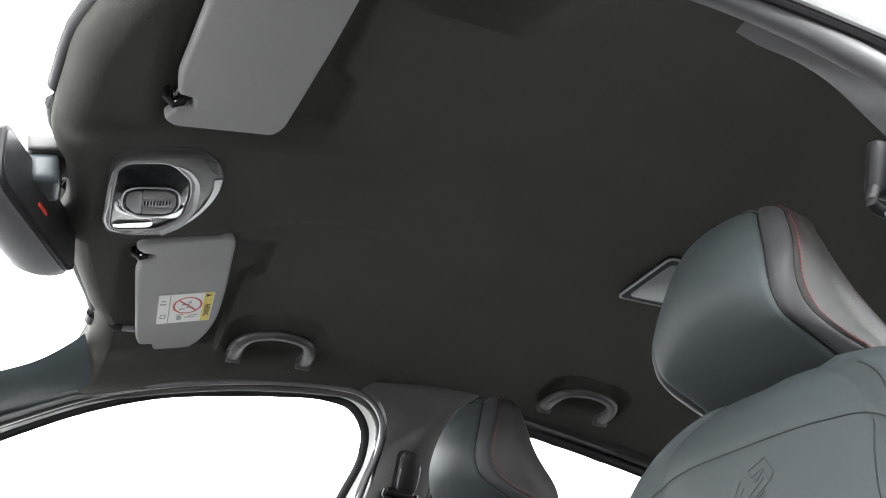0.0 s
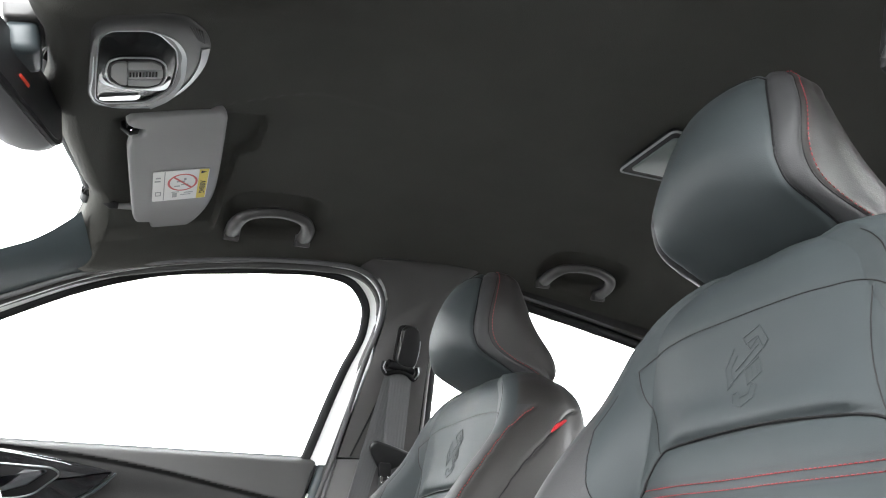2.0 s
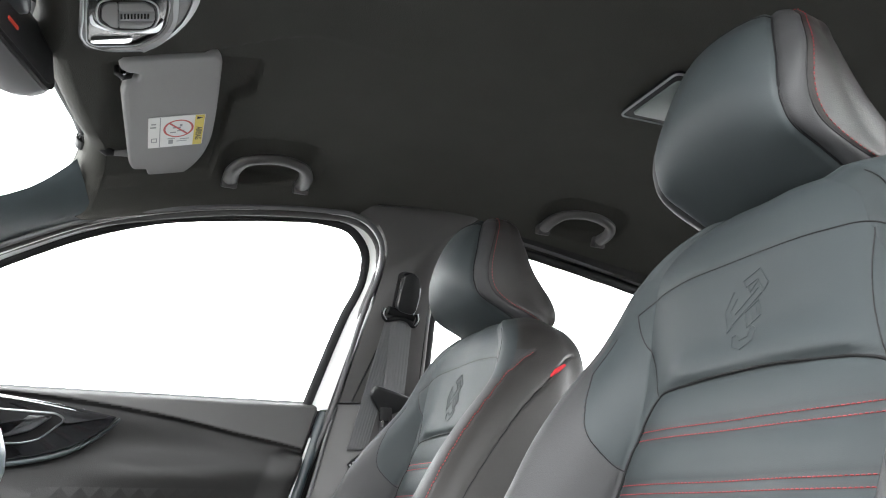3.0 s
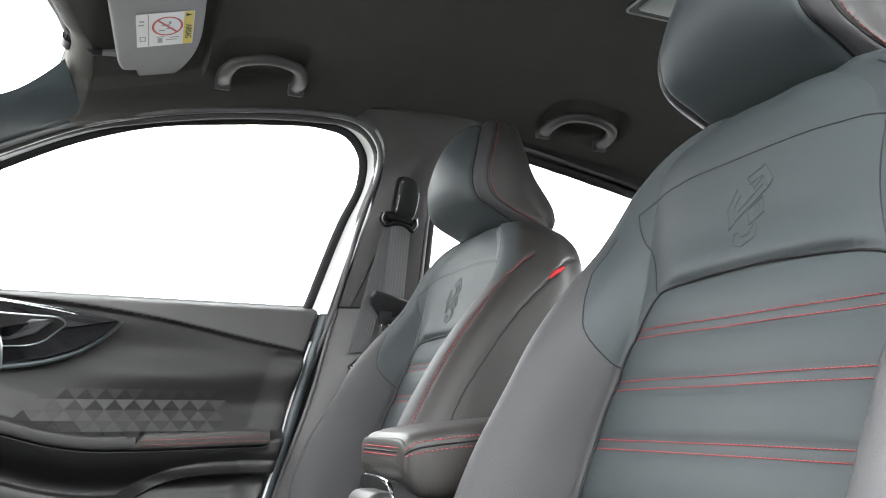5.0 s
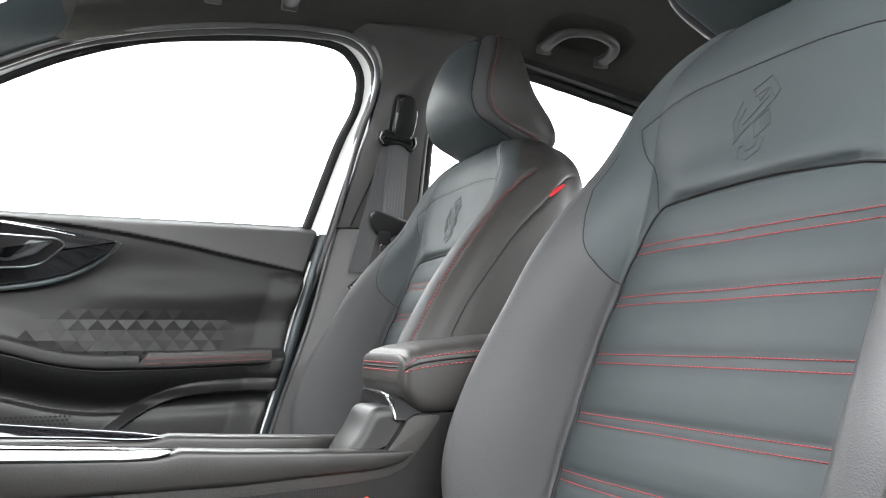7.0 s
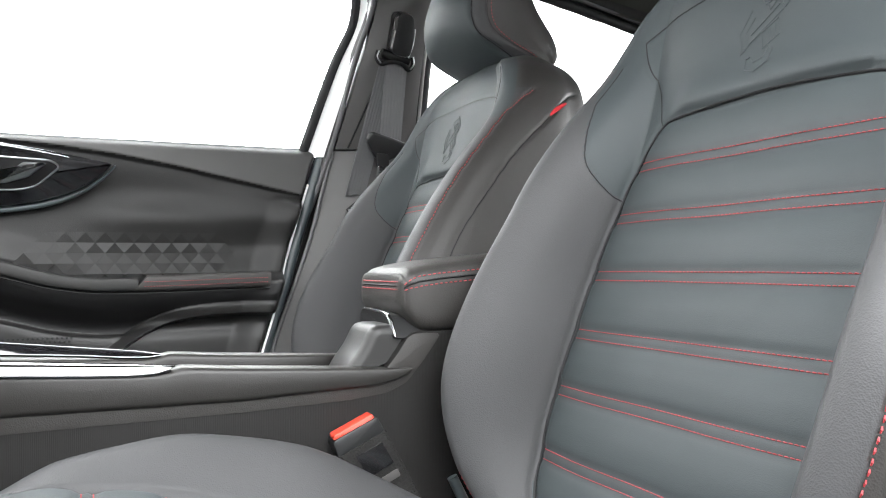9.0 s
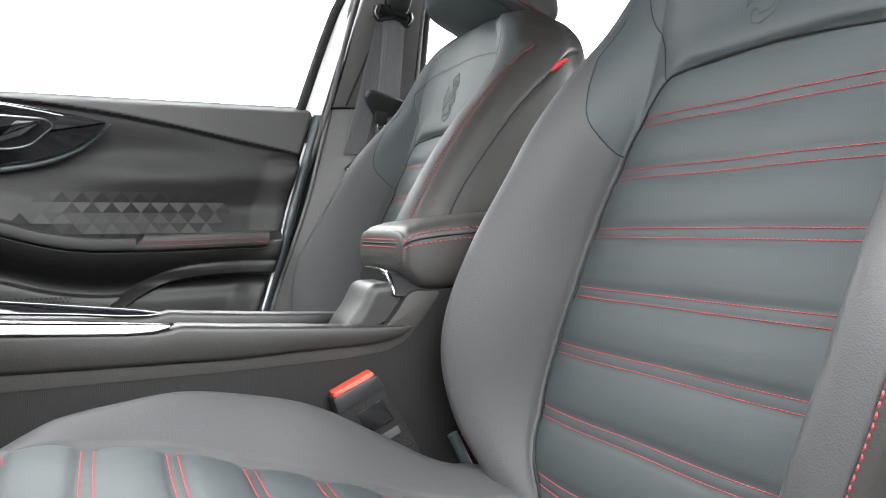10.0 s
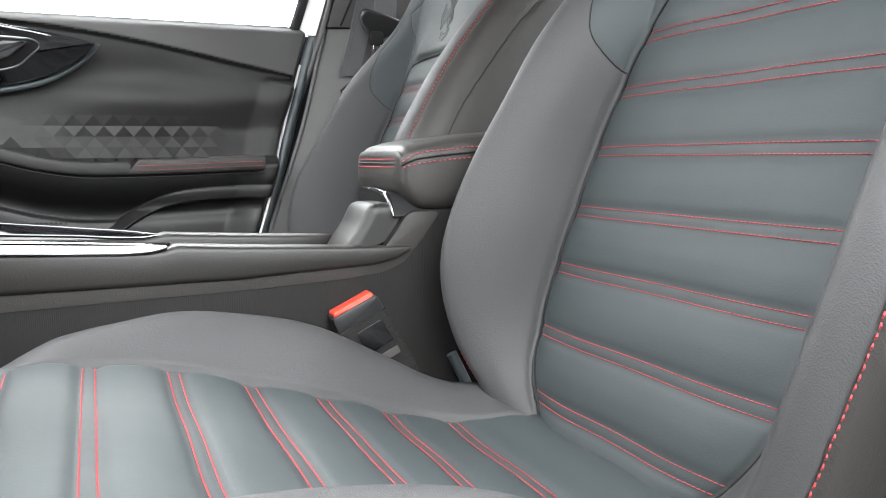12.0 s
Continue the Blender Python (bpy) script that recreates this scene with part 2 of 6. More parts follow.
def far(points, c):
    return [(x, lean(z, c), z) for x, z in points]


def near(points, c):
    return [(x, 2 * YC - lean(z, c), z) for x, z in points]


SEAL = [(-0.70, 1.16), (-0.40, 1.335), (-0.154, 1.464), (-0.043, 1.515), (0.085, 1.55), (0.244, 1.581), (0.334, 1.592), (0.43, 1.599), (0.503, 1.598),
        (0.544, 1.582), (0.571, 1.549), (0.577, 1.515), (0.552, 1.406), (0.511, 1.198), (0.46, 1.02), (0.38, 0.74), (0.33, 0.55)]
GLASS_EDGE = [(-0.70, 1.12), (-0.40, 1.30), (-0.16, 1.445), (-0.044, 1.503), (0.088, 1.549), (0.253, 1.578), (0.347, 1.59), (0.445, 1.596), (0.51, 1.583),
              (0.548, 1.54), (0.552, 1.481), (0.519, 1.392), (0.458, 1.19)]

# unseen; its dark colour holds down the light from below
ground = solid("ground", rbox((0.5, 0.9, -0.05), (600, 600, 0.1), 0), HALLFLOOR)
tagged(ground, "unseen smooth floor, kept dark to limit light from below", "floor", kind="structure")
floor = solid("floor", rbox((0.55, YC, 0.32), (2.9, 1.5, 0.04), 0.005), CARPET)
tagged(floor, "black carpeted cabin floor", "carpet", kind="structure")

EDGE_Z = curve([-0.2, -0.04, 0.09, 0.25, 0.43, 0.8, 1.3, 2.0], [1.472, 1.511, 1.545, 1.579, 1.596, 1.596, 1.531, 1.44])
TOP_Z = curve([-0.16, -0.1, -0.02, 0.06, 0.14, 0.25, 0.4, 0.8, 1.3, 2.0], [1.574, 1.583, 1.606, 1.633, 1.656, 1.672, 1.680, 1.675, 1.640, 1.56])
HALF_W = curve([-0.2, 0.0, 0.5, 1.3, 2.0], [0.625, 0.625, 0.622, 0.62, 0.60])


SPINE_FAR = curve([0.0, 0.10, 0.15, 0.19, 0.226, 0.27, 0.35, 0.5], [0.131, 0.127, 0.109, 0.092, 0.076, 0.071, 0.080, 0.10])      # far flank of the spine along the roof


def step(a, b, v):
    t = np.clip((v - a) / (b - a), 0, 1)
    return t * t * (3 - 2 * t)


def roof(x, s):
    """A point of the roof lining: x along the car, s from -1 at the near edge to 1 at the far edge."""
    e, t = EDGE_Z(x), TOP_Z(x)
    y = s * HALF_W(x)
    z = e + (t - e) * (1 - np.abs(s) ** 3.2) ** (1 / 1.7)
    ay = np.abs(y)
    # shallow raised spine that carries the lamp, fading towards the rear
    flank = np.where(y > 0, SPINE_FAR(np.clip(x, 0, 0.5)), 0.132)
    z = z - (0.010 * (1 - step(0.14, 0.34, x)) + 0.0032 * (1 - step(0.36, 0.52, x))) * np.where(y > 0, 1 - step(-0.003, 0.003, ay - flank), 1 - step(-0.008, 0.010, ay - flank))
    # hollows for the sun visors
    hollow = step(0.155, 0.175, ay) * (1 - step(0.545, 0.57, ay)) * step(-0.035, -0.015, x) * (1 - step(0.168, 0.180, x - 0.03 * (1 - step(0.26, 0.3, ay))))
    z = z + 0.012 * hollow
    # hollows round the grab handles
    for cx in (0.29, 1.03):
        d = (np.abs((x - cx) / 0.110) ** 3 + np.abs((ay - 0.50) / 0.078) ** 3) ** (1 / 3)
        z = z + 0.019 * (1 - step(0.78, 1.0, d))
    return y + YC, z


def front_edge(y):
    side = 2.2 * np.clip(0.65 - y, 0, 1) ** 2
    return (-0.090 + 0.29 * (y - YC + 0.06) ** 2 + 0.014 * np.exp(-((y - 0.885) / 0.075) ** 4)      # cut back round the mirror foot
            + 0.05 * (1 - np.exp(-side / 0.05)) - 0.006 * np.exp(-((y - 0.745) / 0.06) ** 2) - 1.9 * np.clip(y - 1.28, 0, 1) ** 2)


nx, ns = 240, 200
S = np.sin(np.linspace(-1, 1, ns) * math.pi / 2)
V = []
for i in range(nx):
    u = i / (nx - 1)
    u = u ** 1.5
    y0 = YC + S * 0.6
    x = front_edge(y0) + u * (2.0 - front_edge(y0))
    y, z = roof(x, S)
    V.append(np.stack([x, y, z], 1))
V = np.array(V)
# the front edge rolls up against the windscreen
roll = np.array([V[0] + [-0.044 * math.sin(a), 0, -0.002 * math.sin(a) + 0.046 * (1 - math.cos(a))] for a in np.linspace(0.12, 1.75, 16)])[::-1]
V = np.concatenate([roll, V])
nx += 16
vs = V.reshape(-1, 3)
fs = [(i * ns + j, i * ns + j + 1, (i + 1) * ns + j + 1, (i + 1) * ns + j) for i in range(nx - 1) for j in range(ns - 1)]
up = vs + [0, 0, 0.05]
k = len(vs)
rim = [i * ns for i in range(nx)] + [(nx - 1) * ns + j for j in range(1, ns)] + [i * ns + ns - 1 for i in range(nx - 2, -1, -1)] + [j for j in range(ns - 2, 0, -1)]
fs2 = [tuple(v + k for v in f[::-1]) for f in fs]
fs3 = [(rim[i], rim[i] + k, rim[(i + 1) % len(rim)] + k, rim[(i + 1) % len(rim)]) for i in range(len(rim))]
ceiling = solid("ceiling", (np.concatenate([vs, up]), fs + fs2 + fs3), FABRIC)
tagged(ceiling, "black woven roof lining with moulded hollows", "headliner", kind="structure")

# plain walls that close the cabin ahead, behind and at its sides
wall_front = solid("wall_front", rbox((-0.69, YC, 0.70), (0.80, 1.50, 0.76), 0.10, 4), TRIM)
tagged(wall_front, "plain black bulkhead below the windscreen", "bulkhead", kind="structure")
bonnet = solid("wall_bonnet", rbox((-1.55, YC, 0.93), (0.95, 1.55, 0.16), 0.06, 4, turn=(0, -5, 0)), WHITEPAINT)
tagged(bonnet, "white painted bonnet ahead of the windscreen", "car bonnet", kind="structure")
wall_rear = solid("wall_rear", rbox((2.02, YC, 0.75), (0.06, 1.5, 0.9), 0.01), TRIM)
tagged(wall_rear, "plain black panel at the cabin's rear end", "panel", kind="structure")
wall_far = solid("wall_far", rbox((1.38, 1.67, 0.77), (1.3, 0.06, 0.9), 0.01), TRIM)
tagged(wall_far, "plain black rear door inside below the window", "door panel", kind="structure")
wall_near = solid("wall_near", rbox((1.36, 0.06, 0.77), (1.26, 0.06, 0.9), 0.01), TRIM)
tagged(wall_near, "plain black rear door inside below the window", "door panel", kind="structure")
sill = solid("sill", rbox((0.0, 0.10, 0.38), (1.6, 0.12, 0.14), 0.02), TRIM)
tagged(sill, "black door sill cover", "sill", kind="structure")
door_open = solid("door_1", rbox((-0.42 + 0.52 * math.cos(radians(58)), 0.08 - 0.52 * math.sin(radians(58)), 0.80), (1.04, 0.12, 0.80), 0.03, 3, turn=(0, 0, -58)), TRIM)
tagged(door_open, "plain inside of the open driver's door", "car door", kind="structure")
# added out of view: blocks low light from the doorway's side
side_screen = solid("light_screen_side", rbox((2.4, -2.9, 0.8), (9, 0.2, 1.6), 0.01), SIDESCREEN)
tagged(side_screen, "unseen grey screen added to cut low light through the doorway", "wall", kind="structure")
# added out of view: holds back and bounces the light from ahead
front_screen = solid("light_screen_front", rbox((-2.2, -1.2, 1.8), (0.2, 7.6, 3.6), 0.01), FRONTSCREEN)
tagged(front_screen, "unseen pale screen added to soften light through the windscreen", "wall", kind="structure")


# ---- front seats ----
def pieces_of_grid(P, N, regions, closed=False):
    """Splits a grid of points with normals into meshes by a region name per cell: {name: (vertices, faces, normals)}."""
    r, c = P.shape[:2]
    idx = np.arange(r * c).reshape(r, c)
    out = {}
    flat, nf = P.reshape(-1, 3), N.reshape(-1, 3)
    for name in np.unique(regions):
        i, j = np.nonzero(regions == name)
        q = np.stack([idx[i, j], idx[i, j + 1], idx[i + 1, j + 1], idx[i + 1, j]], 1)
        used, inv = np.unique(q, return_inverse=True)
        face = np.cross(flat[q[:, 2]] - flat[q[:, 0]], flat[q[:, 3]] - flat[q[:, 1]])
        if (face * nf[q[:, 0]]).sum() < 0:
            q = q[:, ::-1]
            inv = inv.reshape(q.shape)[:, ::-1]
        out[str(name)] = (flat[used], inv.reshape(q.shape), nf[used])
    return out


def grid_part(name, data, mat, parent, label=""):
    v, f, n = data
    me = bpy.data.meshes.new(name)
    me.from_pydata(v.tolist(), [], f.tolist())
    me.polygons.foreach_set("use_smooth", [True] * len(me.polygons))
    me.normals_split_custom_set_from_vertices(n.tolist())
    me.materials.append(mat)
    ob = new(name, me)
    ob.parent = parent
    ob.matrix_parent_inverse = Matrix.Translation(-ORIGIN[parent]) if parent in ORIGIN else Matrix()
    return tagged(ob, label)


def grid_normals(P, outward):
    a, b = np.gradient(P, axis=0), np.gradient(P, axis=1)
    n = np.cross(a, b)
    n /= np.linalg.norm(n, axis=2, keepdims=True) + 1e-12
    return n if (n * outward).sum() > 0 else -n


def distance(P, lines, step_len=0.002):
    """Distance of every grid point from a set of lines."""
    from_lines = []
    for l in lines:
        l = np.array(l)
        n = max(2, int(np.linalg.norm(np.diff(l, axis=0), axis=1).sum() / step_len))
        from_lines.append(spline(l, n))
    L = np.concatenate(from_lines)
    from_pts = P.reshape(-1, 3)
    out = np.empty(len(from_pts))
    for i in range(0, len(from_pts), 1500):
        q = from_pts[i:i + 1500]
        d2 = (q * q).sum(1)[:, None] + (L * L).sum(1)[None] - 2 * q @ L.T
        out[i:i + 1500] = np.sqrt(np.maximum(d2.min(1), 0))
    return out.reshape(P.shape[:2])


def section(knots, counts, corners=()):
    """Points across a half section whose knots are (rows, 2) arrays, counts of columns between them; it bends sharply at the corners."""
    K = np.array(knots)                       # knots, rows, 2
    t = np.concatenate([i + np.arange(n) / n for i, n in enumerate(counts)] + [[len(counts)]])
    i = np.minimum(t.astype(int), len(counts) - 1)
    u = (t - i)[:, None, None]
    m = np.gradient(K, axis=0)
    m[0, :, 1] = 0
    m[-1, :, 1] = 0
    into, out = m.copy(), m.copy()
    for c in corners:
        into[c], out[c] = K[c] - K[c - 1], K[c + 1] - K[c]
    return ((2 * u**3 - 3 * u**2 + 1) * K[i] + (u**3 - 2 * u**2 + u) * out[i] + (-2 * u**3 + 3 * u**2) * K[i + 1] + (u**3 - u**2) * into[i + 1])


def front_seat(y0, inner):
    """A front seat in the plane y0; inner: the side towards the doorway is the deep one beside the console."""
    seat = thing("front_seat", (0.2, y0, 0.34), "dark grey leather front seat with red double stitching and side bolsters", "car seat", "front seats")

    # ---------- backrest ----------
    xc = curve([0.56, 0.62, 0.66, 0.75, 0.85, 0.95, 1.0, 1.057, 1.10, 1.15, 1.21, 1.25, 1.275, 1.295, 1.308, 1.314],
               [0.425, 0.437, 0.448, 0.482, 0.520, 0.558, 0.577, 0.598, 0.613, 0.629, 0.643, 0.653, 0.664, 0.680, 0.700, 0.722])
    thick = curve([0.56, 0.7, 1.0, 1.15, 1.22, 1.26, 1.29, 1.314], [0.13, 0.155, 0.16, 0.162, 0.162, 0.146, 0.108, 0.04])
    wo = curve([0.56, 0.62, 0.66, 0.72, 0.8, 0.9, 1.0, 1.08, 1.15, 1.2, 1.25, 1.28, 1.30, 1.314], [0.185, 0.20, 0.220, 0.243, 0.257, 0.262, 0.261, 0.257, 0.247, 0.236, 0.204, 0.162, 0.112, 0.07])
    wn = curve([0.56, 0.62, 0.66, 0.72, 0.8, 0.9, 1.0, 1.08, 1.15, 1.2, 1.25, 1.28, 1.30, 1.314], [0.225, 0.235, 0.243, 0.252, 0.259, 0.264, 0.262, 0.258, 0.251, 0.243, 0.222, 0.192, 0.152, 0.10])
    bulge = curve([0.56, 0.62, 0.665, 0.72, 0.765, 0.81, 0.865, 0.914, 0.96, 1.0, 1.04, 1.07, 1.10, 1.143, 1.175, 1.21, 1.25, 1.314], [0.0, 0.0, 0.02, 0.066, 0.094, 0.113, 0.121, 0.117, 0.108, 0.100, 0.094, 0.084, 0.070, 0.044, 0.022, 0.009, 0.0, 0.0])
    wi = curve([0.56, 0.63, 0.66, 0.69, 0.743, 0.81, 0.87, 0.936, 1.0, 1.057, 1.10, 1.15, 1.204, 1.26, 1.314], [0.09, 0.095, 0.12, 0.146, 0.165, 0.171, 0.170, 0.167, 0.157, 0.143, 0.122, 0.148, 0.168, 0.15, 0.07])
    # the insert is wider on the doorway's side; w_near is its border there and p_near the border of the panel above
    extra = curve([0.56, 0.66, 0.75, 0.85, 0.936, 1.0, 1.04, 1.314], [0.0] * 8 if inner else [0.0, 0.0, 0.006, 0.016, 0.024, 0.033, 0.043, 0.043])
    rise = np.linspace(0.63, 1.04, 16)
    w_near = curve(list(rise) + [1.068, 1.089, 1.099, 1.104, 1.12], list(wi(rise) + extra(rise)) + ([0.139, 0.126, 0.107, 0.085, 0.02] if inner else [0.193, 0.178, 0.150, 0.10, 0.02]))
    p_near = curve([1.09, 1.115, 1.15, 1.18, 1.213, 1.26], [0.119, 0.127, 0.146, 0.162, 0.172, 0.16] if inner else [0.176, 0.168, 0.160, 0.158, 0.160, 0.15])
    # a steady line for the section itself, which ignores the notch at the panel
    ws = curve([0.56, 0.63, 0.66, 0.69, 0.743, 0.81, 0.87, 0.936, 1.0, 1.045, 1.1, 1.2, 1.26, 1.314], [0.09, 0.095, 0.12, 0.146, 0.165, 0.171, 0.170, 0.167, 0.157, 0.149, 0.145, 0.152, 0.14, 0.06])
    z = np.concatenate([np.linspace(0.56, 1.25, 200), np.linspace(1.2525, 1.314, 28)])
    o = np.ones_like(z)
    soften = np.exp(-(np.arange(-14, 15) / 6.0) ** 2)
    ease = lambda v: np.convolve(np.pad(v, 14, mode="edge"), soften / soften.sum(), mode="valid")      # rounds off the kinks of a profile
    W, B, T, I, X = wo(z), bulge(z), thick(z), ease(ws(z)), xc(z)
    B = np.where(z < 1.25, ease(B), B)
    halves = []
    B1 = B
    near_bulge = curve([0.56, 0.62, 0.665, 0.72, 0.80, 0.865, 0.914, 0.96, 1.04, 1.10, 1.143, 1.175, 1.21, 1.25, 1.314], [0.03, 0.044, 0.056, 0.070, 0.089, 0.096, 0.097, 0.084, 0.055, 0.038, 0.025, 0.015, 0.007, 0.0, 0.0])
    if inner:
        near_bulge = curve([0.56, 0.62, 0.665, 0.72, 0.765, 0.81, 0.865, 0.914, 0.96, 1.0, 1.04, 1.07, 1.10, 1.143, 1.175, 1.21, 1.25, 1.314], [0.02, 0.03, 0.055, 0.086, 0.106, 0.118, 0.123, 0.119, 0.111, 0.101, 0.090, 0.079, 0.065, 0.042, 0.022, 0.009, 0.0, 0.0])
    for away, share, hold in ((True, 0.56, 0.72), (False, 0.56 if inner else 0.61, 0.90)):      # the side towards the middle of the car, then the doorway's
        B = B1 if away else ease(near_bulge(z))
        W2 = W if away else wn(z) + 0.016 * np.clip(B / 0.1, 0, 1) * (1 + 1.2 * np.exp(-((z - 0.90) / 0.10) ** 2))
        I2 = I if away else I + ease(extra(z)) * (1 - step(1.12, 1.24, z))
        R = I2 + (W2 - I2) * share
        knots = [np.stack(k, 1) for k in (
            (0 * o, 0 * o), (I2 * 0.55, -0.002 * o), (I2, 0.004 - 0.02 * B), (I2 + (R - I2) * 0.42, -B * (0.70 if away else 0.36)), (R, -B * 1.0 - 0.004), (W2 * 0.985, -B * hold + 0.012), (W2 + 0.004, -B * 0.3 + 0.05 * T / 0.15),
            (W2 - 0.006, 0.6 * T), (W2 - 0.05, 0.93 * T), (0 * o, T))]
        halves.append(section(knots, (26, 26, 14, 12, 20, 12, 12, 10, 14), (2,)))   # columns, rows, 2
    half = halves[0]
    full = np.concatenate([halves[1][::-1] * [-1, 1], half[1:]])
    P = np.stack([X[:, None] + full[:, :, 1].T, y0 + full[:, :, 0].T, np.repeat(z[:, None], full.shape[0], 1)], 2)
    mid = P.mean(1, keepdims=True)
    N = grid_normals(P, P - mid)
    nh = half.shape[0]
    col_front = slice(nh - 1 - 72, nh + 72)

    def on_back(y, zz):
        """A point of the front face at the offset y from the seat's middle and the height zz."""
        r = np.interp(zz, z, np.arange(len(z)))
        i = int(min(r, len(z) - 2))
        row = P[i, col_front] * (1 - (r - i)) + P[i + 1, col_front] * (r - i)
        return np.array([np.interp(y0 + y, row[:, 1], row[:, k]) for k in range(3)])

    def line(points, n=60):
        return [on_back(a, b) for a, b in spline(points, n)]

    seams = []
    border = [(wi(v), v) for v in rise] + [(0.134, 1.075), (0.118, 1.096), (0.085, 1.104)]
    border_near = [(-float(w_near(v)), v) for v in rise] + ([(-a, b) for a, b in border[-3:]] if inner else [(-0.193, 1.068), (-0.178, 1.089), (-0.150, 1.099), (-0.11, 1.104)])
    top_seam = [(0.085, 1.104), (0.03, 1.107), (-0.03, 1.107), (-0.085, 1.104)] if inner else [(0.085, 1.104), (0.03, 1.107), (-0.05, 1.107), (-0.11, 1.104)]
    seams += [line(border, 90), line(border_near, 90)]
    seams += [line(top_seam)]
    soft_defs = [[(0.119, 1.095), (0.136, 1.135), (0.156, 1.165), (0.172, 1.205)], [(-float(p_near(v)), v) for v in (1.094, 1.115, 1.15, 1.18, 1.215)],
                 [(0.172, 1.205), (0.150, 1.222), (0.108, 1.229), (0.05, 1.232), (0, 1.233), (-0.05, 1.232), (-0.108, 1.230), (-0.150, 1.225), (-0.175, 1.213), (-0.195, 1.196)],
                 [(0.154, 1.006), (0.161, 1.031), (0.170, 1.061), (0.177, 1.092), (0.184, 1.121), (0.196, 1.150), (0.216, 1.176)]]
    soft = [line(l, 80) for l in soft_defs]
    seam_d = curve([0.62, 0.75, 0.85, 0.972, 1.059, 1.133, 1.188, 1.213, 1.222], [0.02, -0.02, -0.05, -0.057, -0.023, 0.018, 0.068, 0.093, 0.112])

    stitch_d = curve([0.62, 0.70, 0.76, 0.82, 0.90, 0.973, 1.063, 1.146, 1.185, 1.221, 1.24], [-0.03, -0.058, -0.070, -0.080, -0.092, -0.094, -0.073, -0.035, -0.012, 0.025, 0.05])

    near_crest = ease(near_bulge(z))
    behind = lambda v: (0.003 if inner else 0.008) - np.interp(v, z, near_crest)      # just behind the crest of the bolster
    stitch_near = lambda v: np.where((np.asarray(v) < 1.16) & inner, behind(v), np.maximum(stitch_d(v), behind(v)))

    def on_side(sign, zz, deep=seam_d):
        """A point of the seat's flank, on the dark seam or at another depth behind the front."""
        i = int(np.argmin(np.abs(z - zz)))
        cols = np.arange(nh - 1 + 79, nh - 1 + 128)
        if sign < 0:
            cols = 2 * (nh - 1) - cols
        d = P[i, cols, 0] - X[i]
        return np.array([np.interp(deep(zz), d, P[i, cols, k]) for k in range(3)])

    dark = [np.array([on_side(s, v) for v in np.linspace(0.66, 1.222, 70)]) for s in (1, -1)]
    red = lambda: [np.array([on_side(s, v, stitch_d if s > 0 else stitch_near) for v in np.linspace(0.68, 1.223, 90)]) for s in (1, -1)]
    side_seams = red() + dark
    pairs = [1.057, 0.999, 0.936, 0.872, 0.811, 0.745, 0.682]
    lines_z = [v - k * 0.0095 for v in pairs for k in (0, 1)]
    reach, reach_near = (lambda v: float(wi(v)) - 0.004), (lambda v: float(w_near(v)) - 0.004)
    stitch_lines = [line([(reach(v), v), (0, v), (-reach_near(v), v)], 60) for v in lines_z]
    d1, d2, d4, d5 = distance(P, seams), distance(P, soft), distance(P, side_seams), distance(P, stitch_lines)
    Y2, Z2 = np.abs(P[..., 1] - y0), P[..., 2]
    front = np.abs(np.arange(P.shape[1]) - (nh - 1))[None] < 76
    disp = -0.0032 * np.exp(-(d1 / 0.0048) ** 2) + 0.0006 * (1 - np.exp(-d1 / 0.012)) * front
    # the upper panel swells over the insert, and the bolsters over its sides
    top_z = 1.107 - 0.4 * np.clip(np.where((P[..., 1] > y0) | inner, Y2 - 0.03, Y2 - 0.06), 0, 1) ** 2
    within = np.where((P[..., 1] > y0) | inner, 1 - step(0.075, 0.112, Y2), 1 - step(0.12, 0.17, Y2))
    disp += np.where(front, 0.0045 * np.exp(-((Z2 - top_z - 0.014) / 0.022) ** 2) * step(-0.003, 0.006, Z2 - top_z) * within, 0)
    disp -= np.where(front & (Z2 < top_z), 0.0028 * np.exp(-(top_z - Z2) / 0.014) * within, 0)
    disp += -0.0012 * np.exp(-(d2 / 0.0034) ** 2) - 0.002 * np.exp(-(d4 / 0.003) ** 2)
    disp += -0.0022 * np.exp(-(d5 / 0.0055) ** 2) + np.where(front & (Z2 < 1.104) & (Y2 < np.where(P[..., 1] > y0, wi(Z2), w_near(Z2))), 0.0022 * (1 - np.exp(-(d5 / 0.018) ** 2)) * (1 - np.exp(-(d1 / 0.022) ** 2)), 0)
    # soft unevenness of padded leather
    wob = np.sin(P[..., 1] * 31 + P[..., 2] * 17) * np.sin(P[..., 2] * 23 - P[..., 1] * 11)
    disp += 0.0008 * wob
    P = P + N * disp[..., None]
    N = grid_normals(P, P - mid)
    yy, zz = P[:-1, :-1, 1] - y0, P[:-1, :-1, 2]
    col = np.arange(P.shape[1] - 1)[None] * np.ones((P.shape[0] - 1, 1))
    cc = np.abs(col + 0.5 - (nh - 1))
    a = np.abs(yy)
    reg = np.full(yy.shape, "shell", dtype="<U16")
    dep = P[:-1, :-1, 0] - X[:-1, None]
    edge_d = np.where(yy > 0, stitch_d(zz), stitch_near(zz))
    reg[(cc < 128) & (dep < seam_d(zz)) & (zz < 1.222)] = "side"
    reg[(cc < 79) | ((cc < 128) & (dep < edge_d) & (zz < 1.223))] = "bolster"
